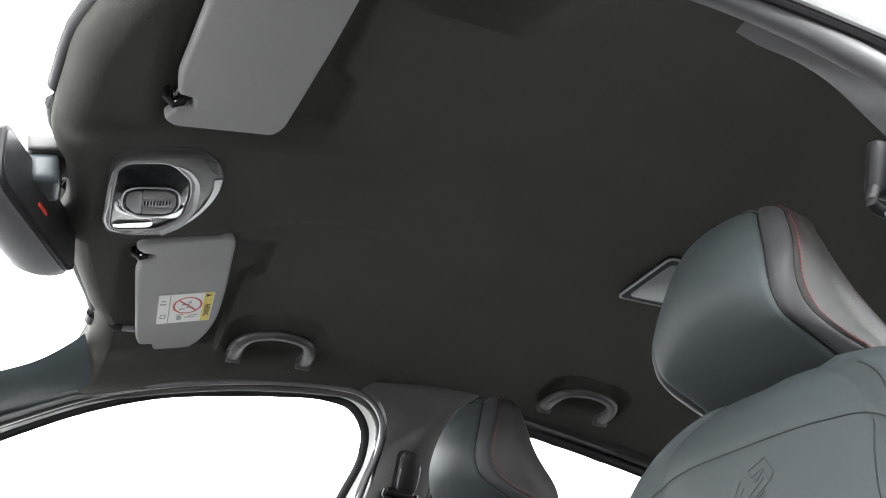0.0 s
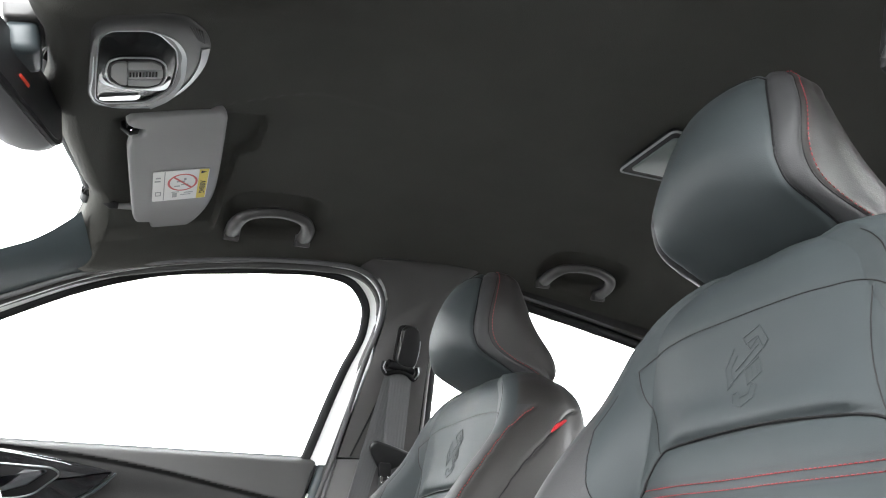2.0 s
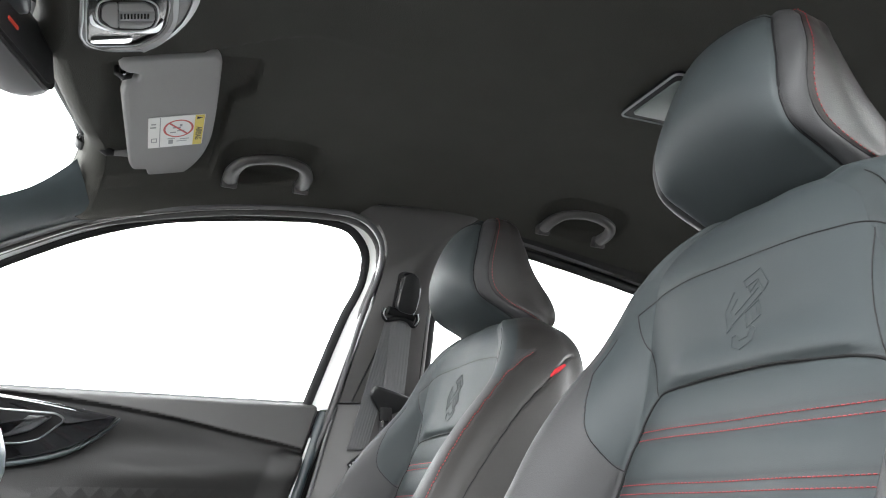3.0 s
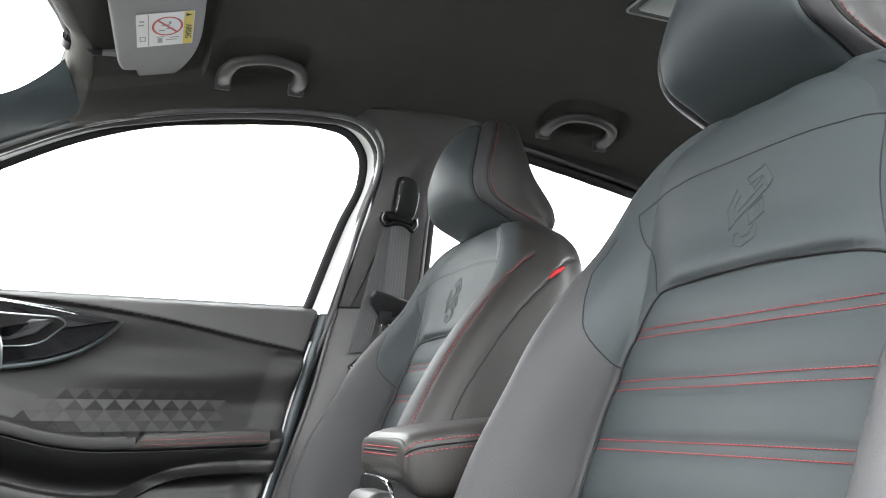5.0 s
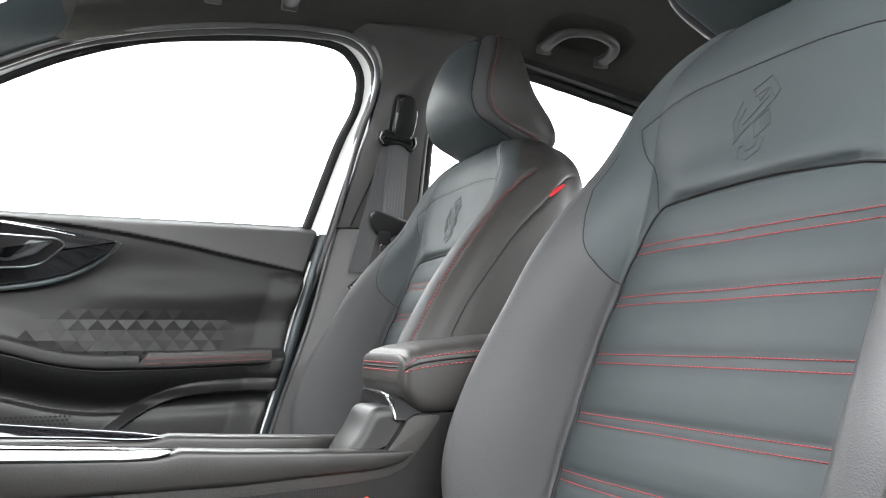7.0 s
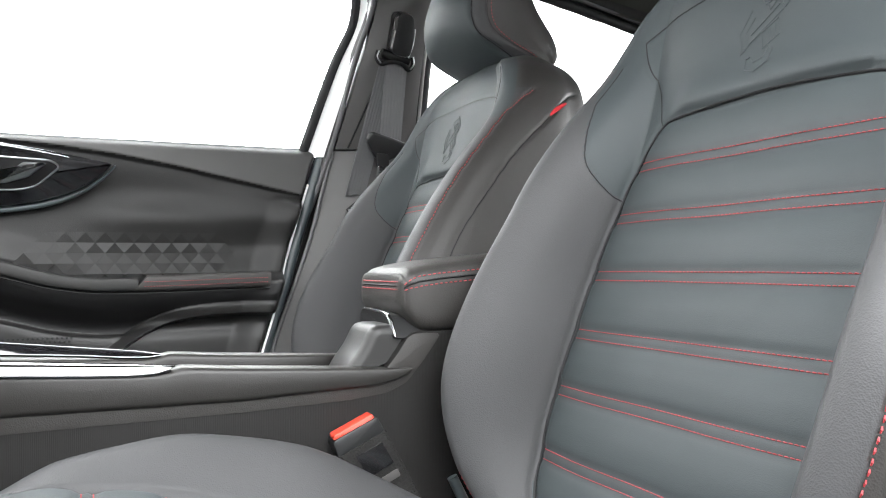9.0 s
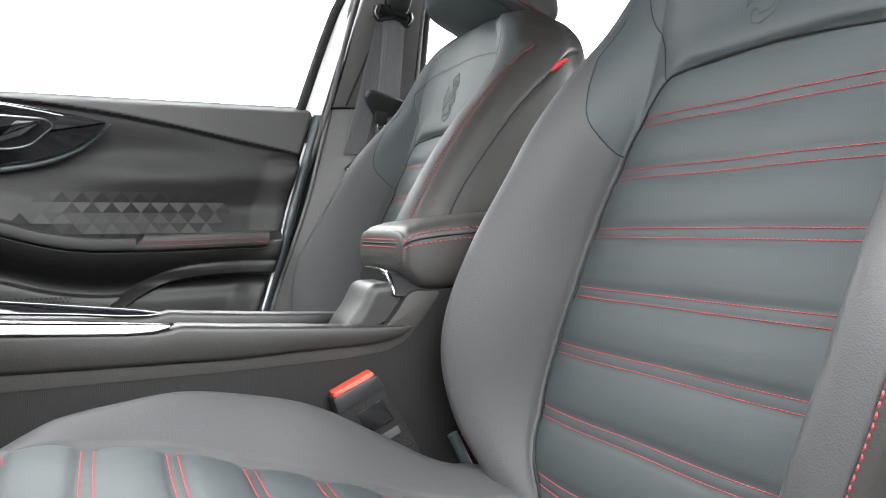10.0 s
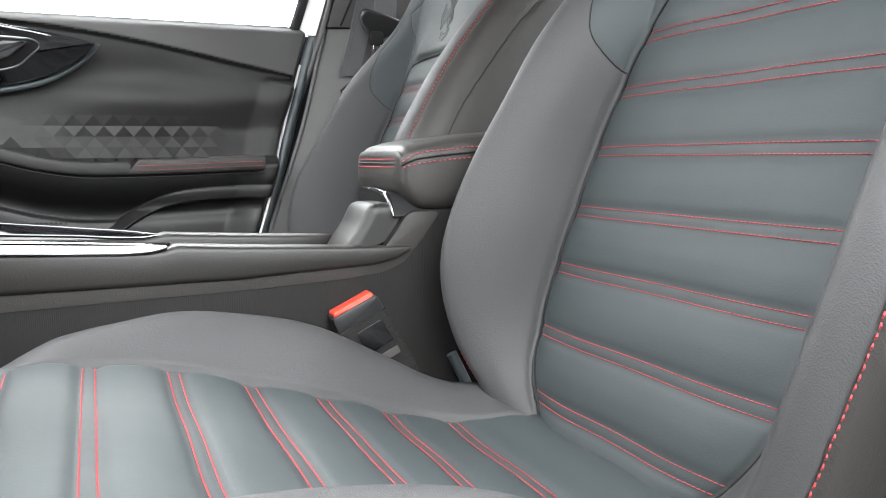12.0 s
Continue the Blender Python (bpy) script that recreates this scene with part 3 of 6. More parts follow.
    shoulder_y = curve([1.0, 1.031, 1.061, 1.092, 1.121, 1.150, 1.176, 1.25], [0.15, 0.161, 0.170, 0.177, 0.184, 0.196, 0.216, 0.24])
    reg[(cc < 74) & (zz > 1.008) & (a < shoulder_y(zz))] = "shoulder"
    reg[(cc < 93) & (zz > 1.176) & (dep < edge_d + (zz > 1.223))] = "shoulder"
    reg[(cc < 70) & (a < np.where(yy > 0, wi(zz), p_near(zz))) & (zz > 1.1) & (zz < 1.238 - 0.9 * a**2 * 1.1)] = "panel"
    reg[(cc < 60) & (a < np.where(yy > 0, wi(zz), w_near(zz))) & (zz <= 1.104)] = "insert"
    left = yy > 0
    for n in ("bolster", "side"):
        reg[(reg == n) & left] = n + "_a"
        reg[(reg == n) & ~left] = n + "_b"
    stitch_lines = [line([(reach(v), v), (0, v), (-reach_near(v), v)], 60) for v in lines_z]
    G = pieces_of_grid(P, N, reg)
    back = grid_part("backrest", G["shell"], SIDE, seat, "charcoal leather back of the seat")
    grid_part("centre_insert", G["insert"], LEATHER, back, "grey leather insert with red stitched bands")
    grid_part("upper_panel", G["panel"], LEATHER, back, "grey leather panel with an embossed badge")
    grid_part("shoulder", G["shoulder"], LEATHER, back)
    for k in "ab":
        grid_part("bolster", G["bolster_" + k], BOLSTER, back)
        grid_part("side_panel", G["side_" + k], SIDE, back, "charcoal leather side")
    nb = np.array((-0.93, 0, 0.36))
    for l in stitch_lines:
        part("stitching", stitches(np.array(l) - nb * 0.0002, normal=nb, pitch=0.0050, radius=0.0007, fill=0.78), THREAD, back)
    for s, l in zip((1, -1), red()):
        part("stitching", stitches(l + np.array((-0.0006, s * 0.0009, 0)), pitch=0.0062, radius=0.0008, normal=(-0.5, s * 0.8, 0.1), fill=0.66), THREAD, back)
    dark = [np.array([on_side(s, v) for v in np.linspace(0.66, 1.222, 70)]) for s in (1, -1)]
    for l in dark:
        part("piping", tube(l, 0.0011, seg=6), PIPING, back)
    # badge: raised strokes of a shield shape
    drawn = [[(0.40, 0.10), (0.80, 0.0), (1.0, 0.22), (0.90, 0.31), (0.74, 0.13), (0.48, 0.19), (0.40, 0.10)], [(0.52, 0.19), (0.58, 0.27), (0.78, 0.14)],
             [(0.20, 0.20), (0.0, 0.45), (0.10, 0.72), (0.20, 0.64), (0.13, 0.46), (0.28, 0.30)], [(0.24, 0.50), (0.78, 0.24)], [(0.28, 0.58), (0.86, 0.32)], [(0.14, 0.66), (0.44, 0.50)],
             [(0.46, 0.52), (0.80, 0.40), (0.86, 0.60), (0.56, 0.72), (0.46, 0.52)], [(0.62, 0.50), (0.68, 0.66)], [(0.72, 0.46), (0.78, 0.62)],
             [(0.24, 0.80), (0.30, 0.94), (0.52, 1.0), (0.76, 0.91), (0.78, 0.76), (0.66, 0.70), (0.62, 0.84), (0.44, 0.87), (0.34, 0.78), (0.24, 0.80)]]
    strokes = [[(0.034 - u * 0.062, 1.213 - v * 0.086) for u, v in d] for d in drawn]
    out = []
    for s in strokes:
        q = []
        for (a1, b1), (a2, b2) in zip(s[:-1], s[1:]):
            q += [on_back(a1 + (a2 - a1) * t - 0.012, b1 + (b2 - b1) * t) + np.array((-0.0006, 0, 0)) for t in (0, 0.33, 0.67)]
        q.append(on_back(s[-1][0] - 0.012, s[-1][1]) + np.array((-0.0006, 0, 0)))
        out.append(tube(q, 0.0010, seg=6, flat=0.6, up=(-1, 0, 0)))
    part("badge", merged(*out), LEATHER, back, "embossed badge")
    soft_defs += [[(-0.155, 1.279), (-0.190, 1.265), (-0.212, 1.240), (-0.222, 1.215), (-0.230, 1.188)]]
    for l in soft_defs:
        part("seam", tube(line(l, 60), 0.0008, seg=6), PIPING, back, "thin dark seam")
    for l in (border, border_near, top_seam):
        part("seam", tube(np.array(line(l, 90)) + np.array((-0.0006, 0, 0)), 0.0017, seg=6), PIPING, back, "dark insert seam")
    # red cloth tag in the side seam
    q = on_side(-1, 1.19)
    t = Vector((0.034, 0.0, 0.018)).normalized()
    out_ = Vector((0.0, -1.0, 0.12)).normalized()
    up_ = out_.cross(t).normalized()
    tm = Matrix(((t.x, up_.x, out_.x, q[0]), (t.y, up_.y, out_.y, q[1]), (t.z, up_.z, out_.z, q[2]), (0, 0, 0, 1)))
    part("tag", prism(rounded([(-0.019, -0.005), (0.004, -0.003), (0.020, 0.000), (0.018, 0.004), (-0.002, 0.004), (-0.017, -0.001)], 0.0015), 0.0045, tm, 0.001), REDCLOTH, back, "small red cloth tag")

    # ---------- cushion ----------
    path = [(-0.07, 0.52), (-0.10, 0.60), (-0.108, 0.66), (-0.098, 0.71), (-0.07, 0.742), (-0.03, 0.756), (0.0, 0.757), (0.032, 0.7515), (0.10, 0.737), (0.16, 0.719), (0.23, 0.697), (0.30, 0.672), (0.355, 0.656), (0.40, 0.653), (0.435, 0.657), (0.47, 0.648), (0.52, 0.60)]
    A = spline(path, 210)
    tang = np.gradient(A, axis=0)
    tang /= np.linalg.norm(tang, axis=1, keepdims=True)
    nrm = np.stack([-tang[:, 1], tang[:, 0]], 1)
    x = A[:, 0]
    arc = np.linspace(0, 1, len(A))
    on = step(0.2, 0.34, arc)
    pb = curve([-0.11, -0.04, -0.02, 0.006, 0.024, 0.054, 0.104, 0.146, 0.212, 0.27, 0.333, 0.40, 0.47, 0.52], [-0.020, -0.012, -0.004, 0.009, 0.017, 0.027, 0.043, 0.051, 0.055, 0.049, 0.038, 0.020, 0.004, 0.0])(x) * on
    wo_c = curve([-0.11, -0.05, 0.05, 0.25, 0.45, 0.52], [0.225, 0.245, 0.262, 0.27, 0.262, 0.25])(x)
    wi_c = curve([-0.11, 0.0, 0.2, 0.37, 0.44, 0.52], [0.14, 0.157, 0.160, 0.152, 0.125, 0.08])(x)
    o = np.ones_like(x)
    drop = 0.04 + 0.16 * on
    halves = []
    for rise, share in ((1.0, 0.52), (0.93, 0.62)):
        R = wi_c + (wo_c - wi_c) * share
        p2 = pb * rise
        knots = [np.stack(k, 1) for k in ((0 * o, 0 * o), (wi_c * 0.6, -0.0 * o), (wi_c, 0.002 + 0.02 * p2), (R, p2 + 0.004), (wo_c * 0.98, p2 * 0.6 - 0.012), (wo_c + 0.003, -0.35 * drop), (wo_c - 0.02, -drop))]
        halves.append(section(knots, (22, 22, 26, 16, 14, 10), (2,)))
    half = halves[0]
    full = np.concatenate([halves[1][::-1] * [-1, 1], half[1:]])
    off = full[:, :, 1].T
    P = np.stack([A[:, None, 0] + nrm[:, None, 0] * off, y0 + full[:, :, 0].T, A[:, None, 1] + nrm[:, None, 1] * off], 2)
    ref = np.array((0.2, y0, 0.5))
    N = grid_normals(P, P - ref)
    nh = half.shape[0]

    def at_cushion(xx, y):
        r = np.interp(xx, x[60:], np.arange(60, len(x)))
        i = int(min(r, len(x) - 2))
        row = (P[i] * (1 - (r - i)) + P[i + 1] * (r - i))[nh - 1 - 86: nh + 86]
        return np.array([np.interp(y0 + y, row[:, 1], row[:, k]) for k in range(3)])

    wl = curve(x[60:], wi_c[60:])
    seams = [[at_cushion(v, s * float(wl(v))) for v in np.linspace(-0.02, 0.44, 40)] for s in (1, -1)]
    xs = [0.027 + 0.067 * i for i in range(-1, 6)]
    lines = [[at_cushion(v + k * 0.0095, y) for y in np.linspace(-float(wl(v)) + 0.004, float(wl(v)) - 0.004, 50)] for v in xs for k in (0, 1)]
    d1, d5 = distance(P, seams), distance(P, lines)
    on_top = (np.abs(P[..., 1] - y0) < wl(P[..., 0]) + 0.002) & (P[..., 0] > -0.05)
    disp = -0.006 * np.exp(-(d1 / 0.0045) ** 2) - 0.0022 * np.exp(-(d5 / 0.005) ** 2) + np.where(on_top, 0.0035 * (1 - np.exp(-d5 / 0.012)), 0)
    wob = np.sin(P[..., 0] * 31 + P[..., 1] * 17) * np.sin(P[..., 1] * 23 - P[..., 0] * 11)
    P = P + N * (disp + 0.0012 * wob)[..., None]
    N = grid_normals(P, P - ref)
    yy, xx = P[:-1, :-1, 1] - y0, P[:-1, :-1, 0]
    reg = np.where(np.abs(yy) < wl(xx), "insert", np.where(yy > 0, "bolster_a", "bolster_b")).astype("<U16")
    col = np.abs(np.arange(P.shape[1] - 1) + 0.5 - (nh - 1))[None] * np.ones((P.shape[0] - 1, 1))
    reg[(col > 88) & (yy > 0)] = "skirt_a"
    reg[(col > 88) & (yy <= 0)] = "skirt_b"
    lines = [[at_cushion(v + k * 0.0095, y) for y in np.linspace(-float(wl(v)) + 0.004, float(wl(v)) - 0.004, 50)] for v in xs for k in (0, 1)]
    G = pieces_of_grid(P, N, reg)
    cush = grid_part("cushion", G["insert"], LEATHER, seat, "grey leather cushion with red stitched ribs")
    for k in "ab":
        grid_part("skirt", G["skirt_" + k], SIDE, cush, "charcoal leather skirt")
    for k in "ab":
        grid_part("bolster", G["bolster_" + k], BOLSTER, cush)
    nc = np.array((0.25, 0, 0.96))
    for l in lines:
        part("stitching", stitches(np.array(l) - nc * 0.0002, normal=nc, pitch=0.0050, radius=0.0007, fill=0.78), THREAD, cush)
    part("pan", rbox((0.2, y0, 0.5), (0.5, 0.44, 0.12), 0.02), DARK, cush)
    for s in (-1, 1):
        part("seat_rail", rbox((0.2, y0 + s * 0.2, 0.385), (0.55, 0.04, 0.09), 0.006), DARK, seat)
        part("riser", rbox((0.2, y0 + s * 0.2, 0.44), (0.4, 0.03, 0.1), 0.006), DARK, seat)
    part("side_cover", rbox((0.46, y0 - 0.272, 0.61), (0.24, 0.035, 0.19), 0.015, 3, turn=(0, -20, 0)), DARK, seat, "black plastic hinge cover")
    part("hinge_bar", tube([(0.468, y0 + 0.235, 0.62), (0.440, y0 + 0.262, 0.655), (0.422, y0 + 0.268, 0.695)], 0.0065, seg=10), GREYTRIM, seat, "grey recliner bar")

    # ---------- headrest ----------
    f = [curve(a, b) for a, b in (
        ([1.296, 1.300, 1.31, 1.325, 1.345, 1.37, 1.40, 1.43, 1.46, 1.49, 1.508, 1.517, 1.522],
         [0.752, 0.740, 0.714, 0.681, 0.648, 0.622, 0.609, 0.610, 0.620, 0.638, 0.655, 0.671, 0.690]),      # middle of the front
        ([1.296, 1.302, 1.312, 1.330, 1.345, 1.375, 1.402, 1.437, 1.465, 1.49, 1.508, 1.517, 1.522],
         [0.752, 0.740, 0.718, 0.684, 0.655, 0.636, 0.635, 0.644, 0.652, 0.660, 0.670, 0.680, 0.692]),      # front edge, at the piping
        ([1.296, 1.302, 1.312, 1.330, 1.345, 1.375, 1.402, 1.437, 1.465, 1.49, 1.508, 1.517, 1.522],
         [0.085, 0.096, 0.102, 0.104, 0.104, 0.100, 0.095, 0.085, 0.078, 0.072, 0.064, 0.052, 0.030]),      # half width there
        ([1.296, 1.306, 1.319, 1.334, 1.356, 1.375, 1.396, 1.422, 1.453, 1.482, 1.505, 1.516, 1.522],
         [0.782, 0.768, 0.742, 0.706, 0.672, 0.661, 0.658, 0.661, 0.671, 0.684, 0.692, 0.696, 0.699]),      # stitched edge of the back cover
        ([1.296, 1.306, 1.319, 1.334, 1.356, 1.375, 1.396, 1.422, 1.453, 1.482, 1.505, 1.516, 1.522],
         [0.108, 0.119, 0.124, 0.123, 0.119, 0.116, 0.113, 0.110, 0.103, 0.091, 0.080, 0.066, 0.040]),      # half width there
        ([1.296, 1.31, 1.33, 1.355, 1.38, 1.403, 1.428, 1.452, 1.48, 1.505, 1.516, 1.522],
         [0.806, 0.815, 0.818, 0.812, 0.798, 0.786, 0.778, 0.773, 0.765, 0.752, 0.738, 0.722]),             # back
        ([1.296, 1.31, 1.33, 1.355, 1.38, 1.403, 1.428, 1.452, 1.48, 1.505, 1.516, 1.522],
         [0.104, 0.114, 0.115, 0.109, 0.100, 0.091, 0.082, 0.076, 0.072, 0.068, 0.056, 0.032]))]            # half width of the back
    z = np.concatenate([np.linspace(1.296, 1.33, 22), np.linspace(1.332, 1.48, 52), np.linspace(1.482, 1.522, 24)])
    xm, xe, we, xs_, wst, xb, wb = [g(z) for g in f]
    o = np.ones_like(z)
    knots = [np.stack(k, 1) for k in ((0 * o, xm), (we * 0.6, xm + (xe - xm) * 0.28), (we, xe), (wst, xs_), (wst * 0.5 + wb * 0.5 + 0.003, xs_ * 0.5 + xb * 0.5 - 0.006), (wb, xb - 0.018), (0 * o, xb))]
    half = section(knots, (20, 20, 18, 14, 12, 14))
    more = 1 + 0.17 * (1 - step(1.40, 1.50, z))[None, :, None] * np.array((1, 0))      # fuller towards the middle of the car
    less = 1 - 0.13 * (1 - step(1.34, 1.45, z))[None, :, None] * np.array((1, 0))      # and slimmer beside the door
    full = np.concatenate([half[::-1] * less * [-1, 1], half[1:] * more])
    P = np.stack([full[:, :, 1].T, y0 + full[:, :, 0].T, np.repeat(z[:, None], full.shape[0], 1)], 2)
    ref = np.array((0.69, y0, 1.40))
    N = grid_normals(P, P - ref)
    nh = half.shape[0]
    mirror = lambda c: 2 * (nh - 1) - c
    cp, cs = nh - 1 + 40, nh - 1 + 58
    seam_p = [P[:, c] for c in (cp, mirror(cp))]
    seam_s = [P[:, c] for c in (cs, mirror(cs))]
    d1, d2 = distance(P, seam_p), distance(P, seam_s)
    P = P + N * (-0.003 * np.exp(-(d1 / 0.004) ** 2) + 0.003 * (1 - np.exp(-d1 / 0.015)) - 0.002 * np.exp(-(d2 / 0.003) ** 2))[..., None]
    N = grid_normals(P, P - ref)
    col = np.abs(np.arange(P.shape[1] - 1) + 0.5 - (nh - 1))[None] * np.ones((P.shape[0] - 1, 1))
    reg = np.where(col < 40, "face", np.where(col < 58, "band", "cover")).astype("<U16")
    G = pieces_of_grid(P, N, reg)
    head = grid_part("headrest", G["cover"], SIDE, seat, "charcoal leather back cover of the headrest")
    grid_part("face", G["face"], LEATHER, head, "grey leather front of the headrest")
    grid_part("side_band", G["band"], BOLSTER, head)
    bottom = [tuple(v) for v in P[0]]
    part("underside", (bottom + [tuple(P[0].mean(0))], [(i, (i + 1) % len(bottom), len(bottom)) for i in range(len(bottom))]), SIDE, head)
    topl = [tuple(v) for v in P[-1]]
    part("crown", (topl + [tuple(P[-1].mean(0) + [0, 0, 0.0015])], [(i, (i + 1) % len(topl), len(topl)) for i in range(len(topl))]), LEATHER, head)
    row_t = int(np.argmin(np.abs(z - 1.502)))
    for c in (cp, mirror(cp)):
        part("piping", tube(P[2:row_t:2, c], 0.0015, seg=6), PIPING, head)
    arc = [P[int(round(row_t + 3 * math.sin(math.pi * k))), int(round(mirror(cp) + (cp - mirror(cp)) * k))] for k in np.linspace(0, 1, 41)]
    part("piping", tube(arc, 0.0012, seg=6), PIPING, head)
    for c in (cs, mirror(cs)):
        s = 1 if c > nh else -1
        b = 2 * s
        part("piping", tube(P[2:-2:2, c], 0.0009, seg=6), PIPING, head)
        part("stitching", stitches(P[4:-3, c + b] + N[4:-3, c + b] * 0.0006, pitch=0.006, radius=0.0007, normal=(0, s, 0.2), fill=0.6), THREAD, head)
    for s in (-1, 1):
        part("post", tube([(0.735, y0 + s * 0.06, 1.24), (0.742, y0 + s * 0.06, 1.31)], 0.006, seg=12), CHROME, head)
    return seat


driver_seat = front_seat(SEAT_Y, False)
tagged(driver_seat, "dark grey leather driver's seat with red stitching, beside the open doorway")
passenger_seat = front_seat(SEAT_Y + 0.74, True)
tagged(passenger_seat, "dark grey leather passenger seat with red stitching, beside the closed door")


# ---- the far side of the cabin: pillars, passenger door, belt ----
def rubber(name, path, r, mat, label, flat=1.0, up=(0, -1, 0), parent=None):
    ob = solid(name, tube(path, r, seg=10, flat=flat, up=up), mat, parent)
    if parent is None:
        tagged(ob, label, "seal", kind="structure")
    else:
        tagged(ob, label)
    return ob


rubber("trim", spline(far(SEAL, 2.0465), 160), 0.0055, SEALGREY, "grey rubber door seal round the doorway")
rubber("trim", spline(far([(x + 0.0, z - 0.004) for x, z in SEAL], 2.066), 160), 0.009, PILLAR, "dark grey inner lip of the door seal")

# windscreen pillar
flange = [(0.545, 1.620), (0.583, 1.605), (0.585, 1.55), (0.583, 1.50), (0.557, 1.39), (0.509, 1.19), (0.463, 1.02), (0.38, 0.74), (0.33, 0.55)]
ob = solid("trim", band(far([(x - (0.06 if z < 1.15 else 0.0), z) for x, z in flange], 2.078), far([(x + (0.30 if z < 1.15 else 0.12), z) for x, z in flange], 2.066), 60, 3, 0.0, 0.02), RUBBER)
tagged(ob, "black body flange behind the pillar covers", "flange", kind="structure")
WS = [(-0.068, 1.409, 1.596), (-0.086, 1.415, 1.578), (-0.141, 1.428, 1.533), (-0.19, 1.432, 1.508), (-0.45, 1.475, 1.365), (-0.80, 1.53, 1.15)]
pa = far([(-0.030, 1.522), (-0.07, 1.506), (-0.154, 1.470), (-0.24, 1.425), (-0.42, 1.33), (-0.74, 1.145)], 2.043)
pillar_a = solid("trim", band(WS, pa, 60, 8, 0.012, 0.02), GREYTRIM)
tagged(pillar_a, "grey plastic windscreen pillar cover", "pillar trim", kind="structure")
pillar_n = solid("trim", band([(x, 2 * YC - y, z) for x, y, z in WS], [(x, 2 * YC - y, z) for x, y, z in pa], 60, 8, 0.012, 0.02, out=(0, -1, 0)), GREYTRIM)
tagged(pillar_n, "grey plastic windscreen pillar cover", "pillar trim", kind="structure")
header = [(float(front_edge(y)) - 0.043, y, 1.627) for y in np.linspace(0.36, 1.41, 30)]
rubber("trim", header, 0.013, RUBBER, "black band along the windscreen's upper edge")

# middle pillar, upper and lower covers
fr = far([(0.512, 1.606), (0.545, 1.594), (0.564, 1.578), (0.578, 1.556), (0.585, 1.53), (0.584, 1.50), (0.571, 1.43), (0.559, 1.38), (0.540, 1.29), (0.520, 1.202)], 2.042)
bk = far([(0.545, 1.622), (0.66, 1.632), (0.80, 1.632), (0.760, 1.60), (0.727, 1.56), (0.711, 1.52), (0.699, 1.42), (0.698, 1.31), (0.700, 1.202)], 2.03)
pillar_b = solid("trim", band(fr, bk, 80, 16, 0.016, 0.03), PILLAR)
tagged(pillar_b, "charcoal plastic upper cover of the middle pillar", "pillar trim", kind="structure")
seam_b = solid("trim", tube(spline([(x, lean(z, 2.026) - 0.004, z) for x, z in ((0.612, 1.388), (0.609, 1.381), (0.586, 1.317), (0.564, 1.258), (0.543, 1.203))], 30), 0.0022, seg=8), PIPING)
tagged(seam_b, "dark joint line in the upper pillar cover", "joint", kind="structure")
fr2 = [(0.523, 1.640, 1.2), (0.510, 1.645, 1.15), (0.471, 1.648, 1.0), (0.396, 1.654, 0.78), (0.326, 1.654, 0.5)]
bk2 = [(0.74, 1.615, 1.2), (0.745, 1.62, 1.1), (0.75, 1.62, 0.95), (0.76, 1.62, 0.78), (0.76, 1.62, 0.5)]
pillar_c = solid("trim", band(fr2, bk2, 40, 16, 0.022, 0.03), PILLAR)
rubber("trim", spline([(x - 0.004, y - 0.002, z) for x, y, z in fr2], 40), 0.0045, SEALGREY, "grey lip of the door seal")
tagged(pillar_c, "charcoal plastic lower cover of the middle pillar", "pillar trim", kind="structure")
rubber("trim", spline(far([(0.81, 1.628), (0.774, 1.602), (0.739, 1.56), (0.721, 1.52), (0.707, 1.42), (0.708, 1.31), (0.711, 1.2)], 2.04), 50), 0.0036, PALESEAL, "pale edge of the rear door seal")
rubber("trim", spline(far([(0.816, 1.615), (0.785, 1.595), (0.748, 1.555), (0.730, 1.52), (0.716, 1.42), (0.717, 1.31), (0.720, 1.2)], 2.058), 50), 0.0155, RUBBER, "black rear door seal")
ob = solid("trim", band([(x, 1.478, float(EDGE_Z(x)) + 0.016) for x in np.linspace(0.74, 1.8, 20)], far([(0.74, 1.612), (0.80, 1.604), (0.937, 1.588), (1.1, 1.564), (1.276, 1.534), (1.5, 1.488), (1.8, 1.40)], 2.052), 40, 4, 0.004, 0.02), TRIM)
tagged(ob, "black rail cover above the rear window", "rail trim", kind="structure")
rail = [(0.80, 1.606), (0.937, 1.590), (1.1, 1.566), (1.276, 1.536), (1.5, 1.49), (1.8, 1.40)]
rubber("trim", spline(far([(x, z + 0.001) for x, z in rail], 2.046), 50), 0.0055, SEALGREY, "pale edge of the rear door seal")
rubber("trim", spline(far([(x, z - 0.014) for x, z in rail], 2.06), 50), 0.012, RUBBER, "black rear door seal")
wr = [(x, lean(z, 2.10), z) for x, z in ((0.74, 1.20), (0.76, 1.54), (0.85, 1.585), (1.1, 1.56), (1.5, 1.48), (1.85, 1.37), (1.95, 1.20))]


def pane(points, mat=GLASS, t=0.004):
    """A flat pane with thickness through points that lie in one plane."""
    bm = bmesh.new()
    a = [bm.verts.new(p) for p in points]
    b = [bm.verts.new((p[0], p[1] + t, p[2])) for p in points]
    bm.faces.new(a)
    bm.faces.new(b[::-1])
    for i in range(len(a)):
        j = (i + 1) % len(a)
        bm.faces.new((a[i], b[i], b[j], a[j]))
    return bm


window_rear = solid("window_1", pane(wr), GLASS, smooth=False)
tagged(window_rear, "clear rear door window glass", "car window", kind="structure")
window_rear.visible_shadow = False

# ---- passenger door ----
door = thing("car_door", (0.0, 1.66, 0.36), "closed black passenger door with quilted relief and red-stitched armrest", "car door")


